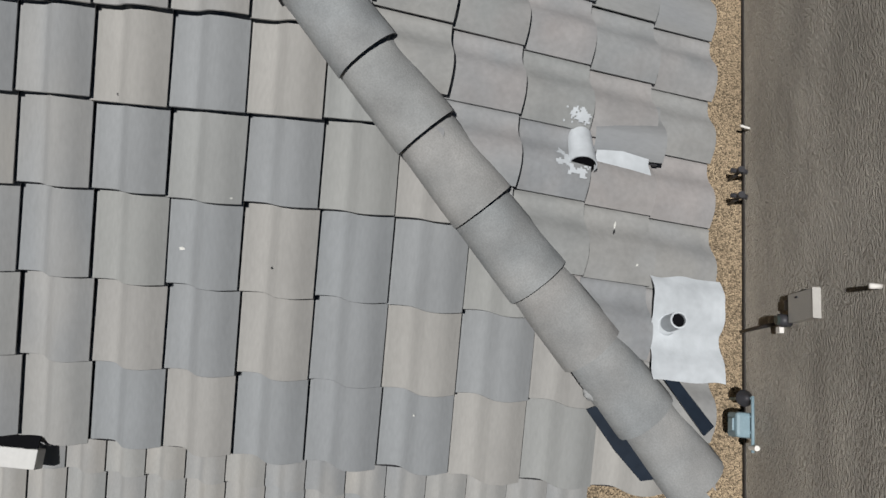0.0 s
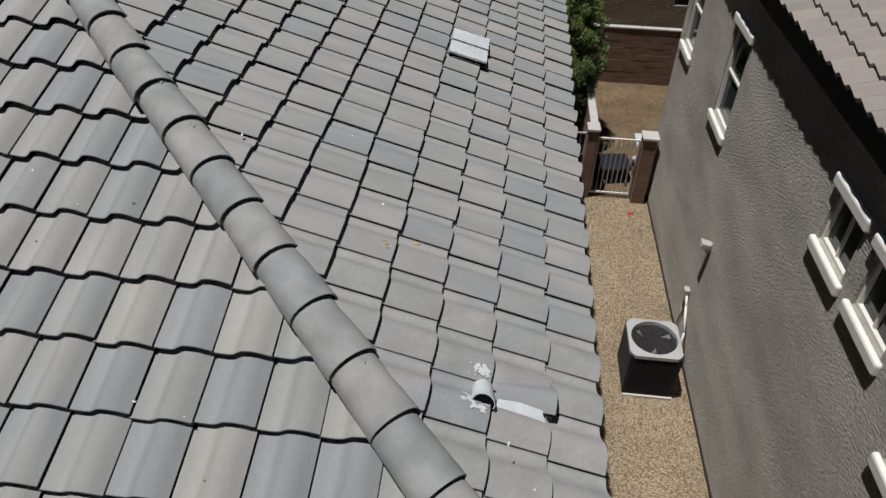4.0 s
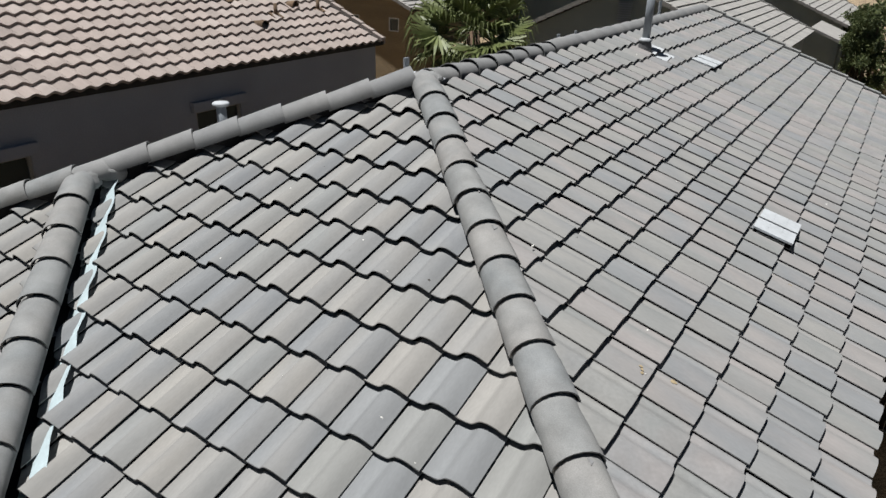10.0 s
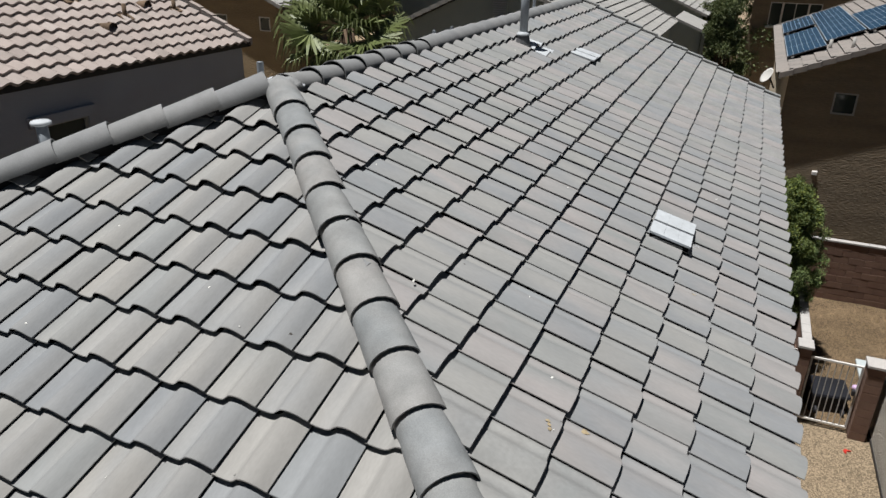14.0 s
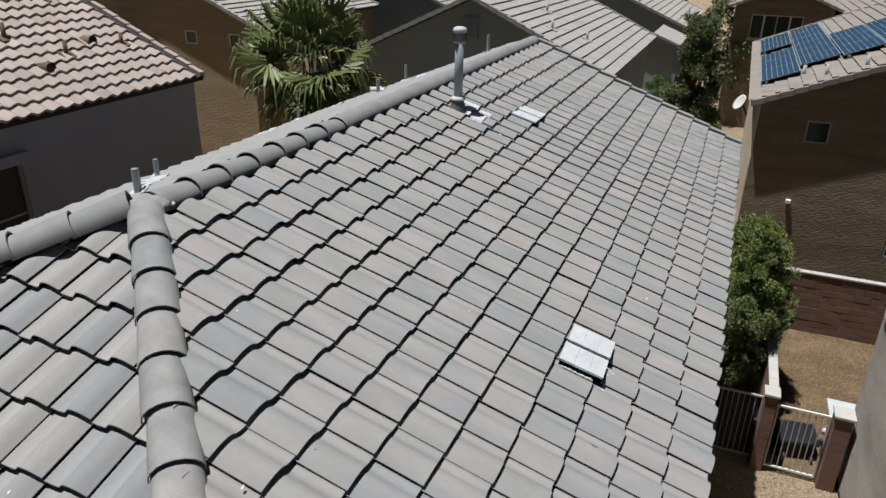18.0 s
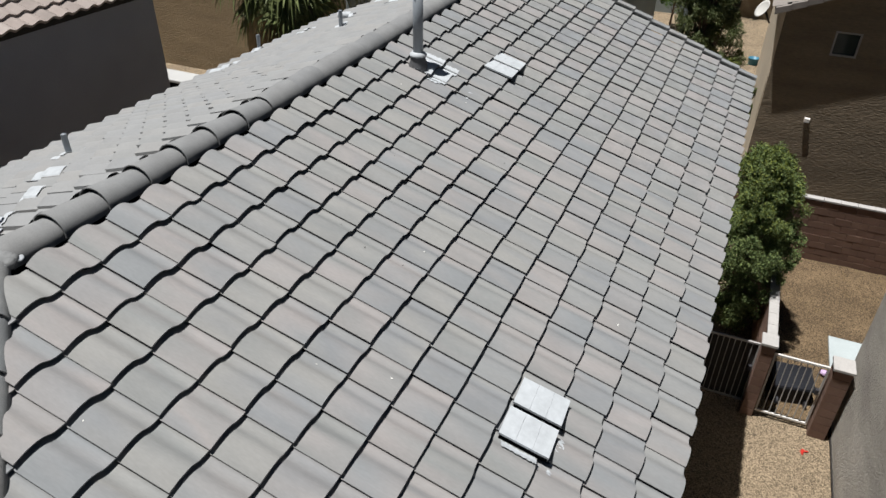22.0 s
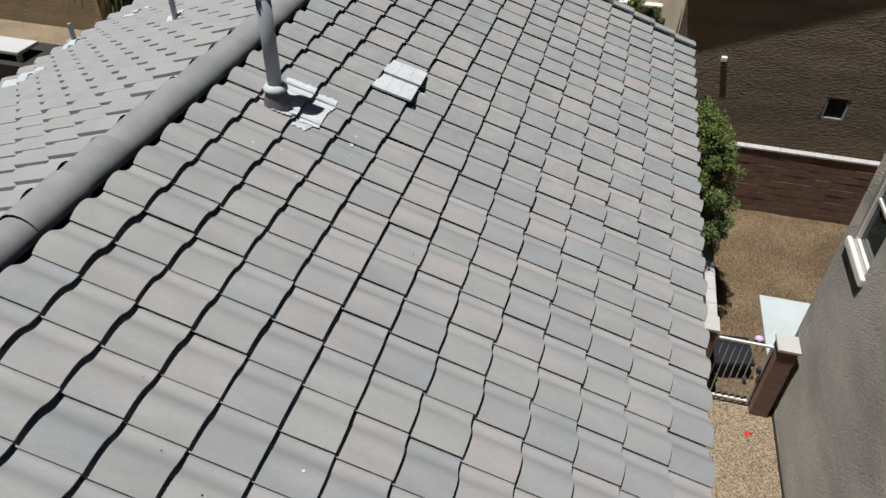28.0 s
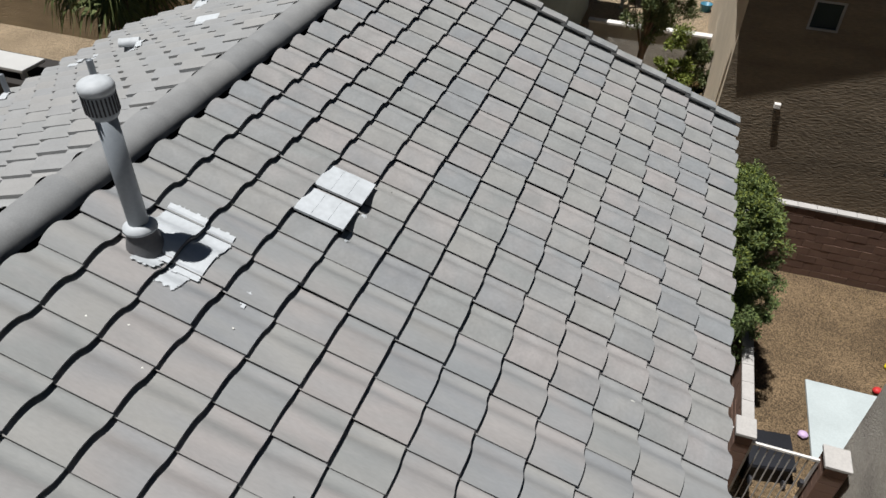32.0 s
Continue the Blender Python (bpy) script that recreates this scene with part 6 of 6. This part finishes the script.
far_house(-42, -29, 40, 54, 5.8, M_STUCCO_NE, M_TILE_TAUPE, "distant two-storey brown stucco house with tile roof")
far_house(14, 26, 42, 56, 5.9, M_STUCCO_GREEN, M_TILE_TAUPE, "distant two-storey stucco house with tile roof")
for k in range(6):
    far_house(-60 + k * 21, -48 + k * 21, 66, 80, 5.8, (M_STUCCO_TAN, M_STUCCO_NE, M_STUCCO_GREEN)[k % 3], M_TILE_FLAT, "distant stucco house with tile roof")

# street-side bits seen past the roof's west edge
pt = thing("patio_cover", "white flat patio cover over a dark shaded yard corner", "patio cover", pose(-17.1, 19.1, 0))
part("roof", boxed(-1.1, -0.4, 2.5, 0.7, 0.4, 2.6, bevel=0.02), M_FASCIA, pt, "white flat roof")
# near-black block stands in for the shade under the cover
part("screen", boxed(-1.6, -0.6, 0.0, 1.3, 0.9, 2.3), M_DARK, pt, "dark block standing in for the shade under the cover")
for sx in (-1.0, 0.6):
    part("post", boxed(sx - 0.06, -0.36, 2.3, sx + 0.06, -0.24, 2.5), M_FASCIA, pt)
block_wall("yard_wall", "brown block yard wall west of the house", (-9.4, -5.0, 0), (-9.4, 20.0, 0), 1.8)
pw = thing("low_patio_wall", "grey-brown garden wall with a white coping behind the house", "garden wall", pose(-1.2, 30.6, 0))
part("wall", boxed(-2.4, -0.1, 0, 1.7, 0.1, 1.5), M_STUCCO, pw)
part("coping", boxed(-2.45, -0.15, 1.5, 1.7, 0.15, 1.58, bevel=0.01), M_TRIM, pw, "white coping")
tub = thing("plastic_tub", "bright blue plastic tub in the far yard", "tub", pose(0.35, 37.5, 0))
part("body", lathe(bmesh.new(), [(0.2, 0.0), (0.25, 0.3), (0.26, 0.31), (0.23, 0.31), (0.2, 0.05)], seg=20), mat("blue_plastic", (0.05, 0.18, 0.26), 0.4, vary=0.1, bump=0), tub, smooth=True)
dg = thing("dry_grass", "clump of tall dry straw-coloured grass by the garden wall", "dry grass", pose(0.35, 29.6, 0))
rng = random.Random(19)
bm = bmesh.new()
for i in range(420):
    x, y = rng.uniform(-0.5, 0.5), rng.uniform(-0.8, 0.5)
    h = rng.uniform(0.3, 1.0)
    lean = Vector((rng.uniform(-0.25, 0.25), rng.uniform(-0.25, 0.25), h))
    side = Vector((rng.uniform(-1, 1), rng.uniform(-1, 1), 0)).normalized() * 0.008
    o = Vector((x, y, 0))
    bm.faces.new([bm.verts.new(p) for p in (o - side, o + side, o + lean)])
part("blades", bm, mat("straw", (0.42, 0.31, 0.16), 0.9, vary=0.2, bump=0, island=True), dg)
tree("low_shrub", "dark green shrub behind the garden wall", (-0.9, 33.6, 0), 3.0, 0.9, 0.06, M_LEAF_DARK, 30, 260, 0.10, 21, low=0.15)
tree("low_shrub", "dark green shrub beside the olive house", (-2.9, 40.0, 0), 3.4, 1.1, 0.06, M_LEAF_DARK, 34, 260, 0.12, 22, low=0.15)
# tufts, twigs and dry weeds in the yard behind the gate
yg = thing("dry_weeds", "scattered dry weeds and straw on the yard", "weeds", kind="stuff")
bm = bmesh.new()
for i in range(2600):
    x, y = rng.uniform(1.75, 7.5), rng.uniform(14.6, 20.5)
    if noise.noise(Vector((x * 0.9, y * 0.9, 4))) < 0.02 or (3.1 < x < 5.4 and 15.2 < y < 17.25):
        continue
    h = rng.uniform(0.03, 0.13)
    lean = Vector((rng.uniform(-0.12, 0.12), rng.uniform(-0.12, 0.12), h))
    side = Vector((rng.uniform(-1, 1), rng.uniform(-1, 1), 0)).normalized() * 0.006
    o = Vector((x, y, 0.03))
    bm.faces.new([bm.verts.new(p) for p in (o - side, o + side, o + lean)])
part("straw", bm, mat("dry_weed", (0.28, 0.2, 0.1), 0.9, vary=0.25, bump=0, island=True, tints=((0.30, 0.21, 0.10), (0.17, 0.12, 0.055), (0.36, 0.27, 0.15))), yg)
tree("low_shrub", "yellow-green shrub beside the corner of the brown house", (-0.25, 24.2, 0), 2.6, 0.45, 0.05, M_LEAF_YELLOW, 60, 160, 0.08, 31, low=0.1, clump=(0.12, 0.3))
# added shrub that darkens the bright ground between the houses
tree("low_shrub", "dark shrub added to darken the yard behind the brown house", (0.1, 28.3, 0), 2.2, 0.55, 0.05, M_LEAF_DARK, 60, 160, 0.08, 32, low=0.1, clump=(0.12, 0.3))
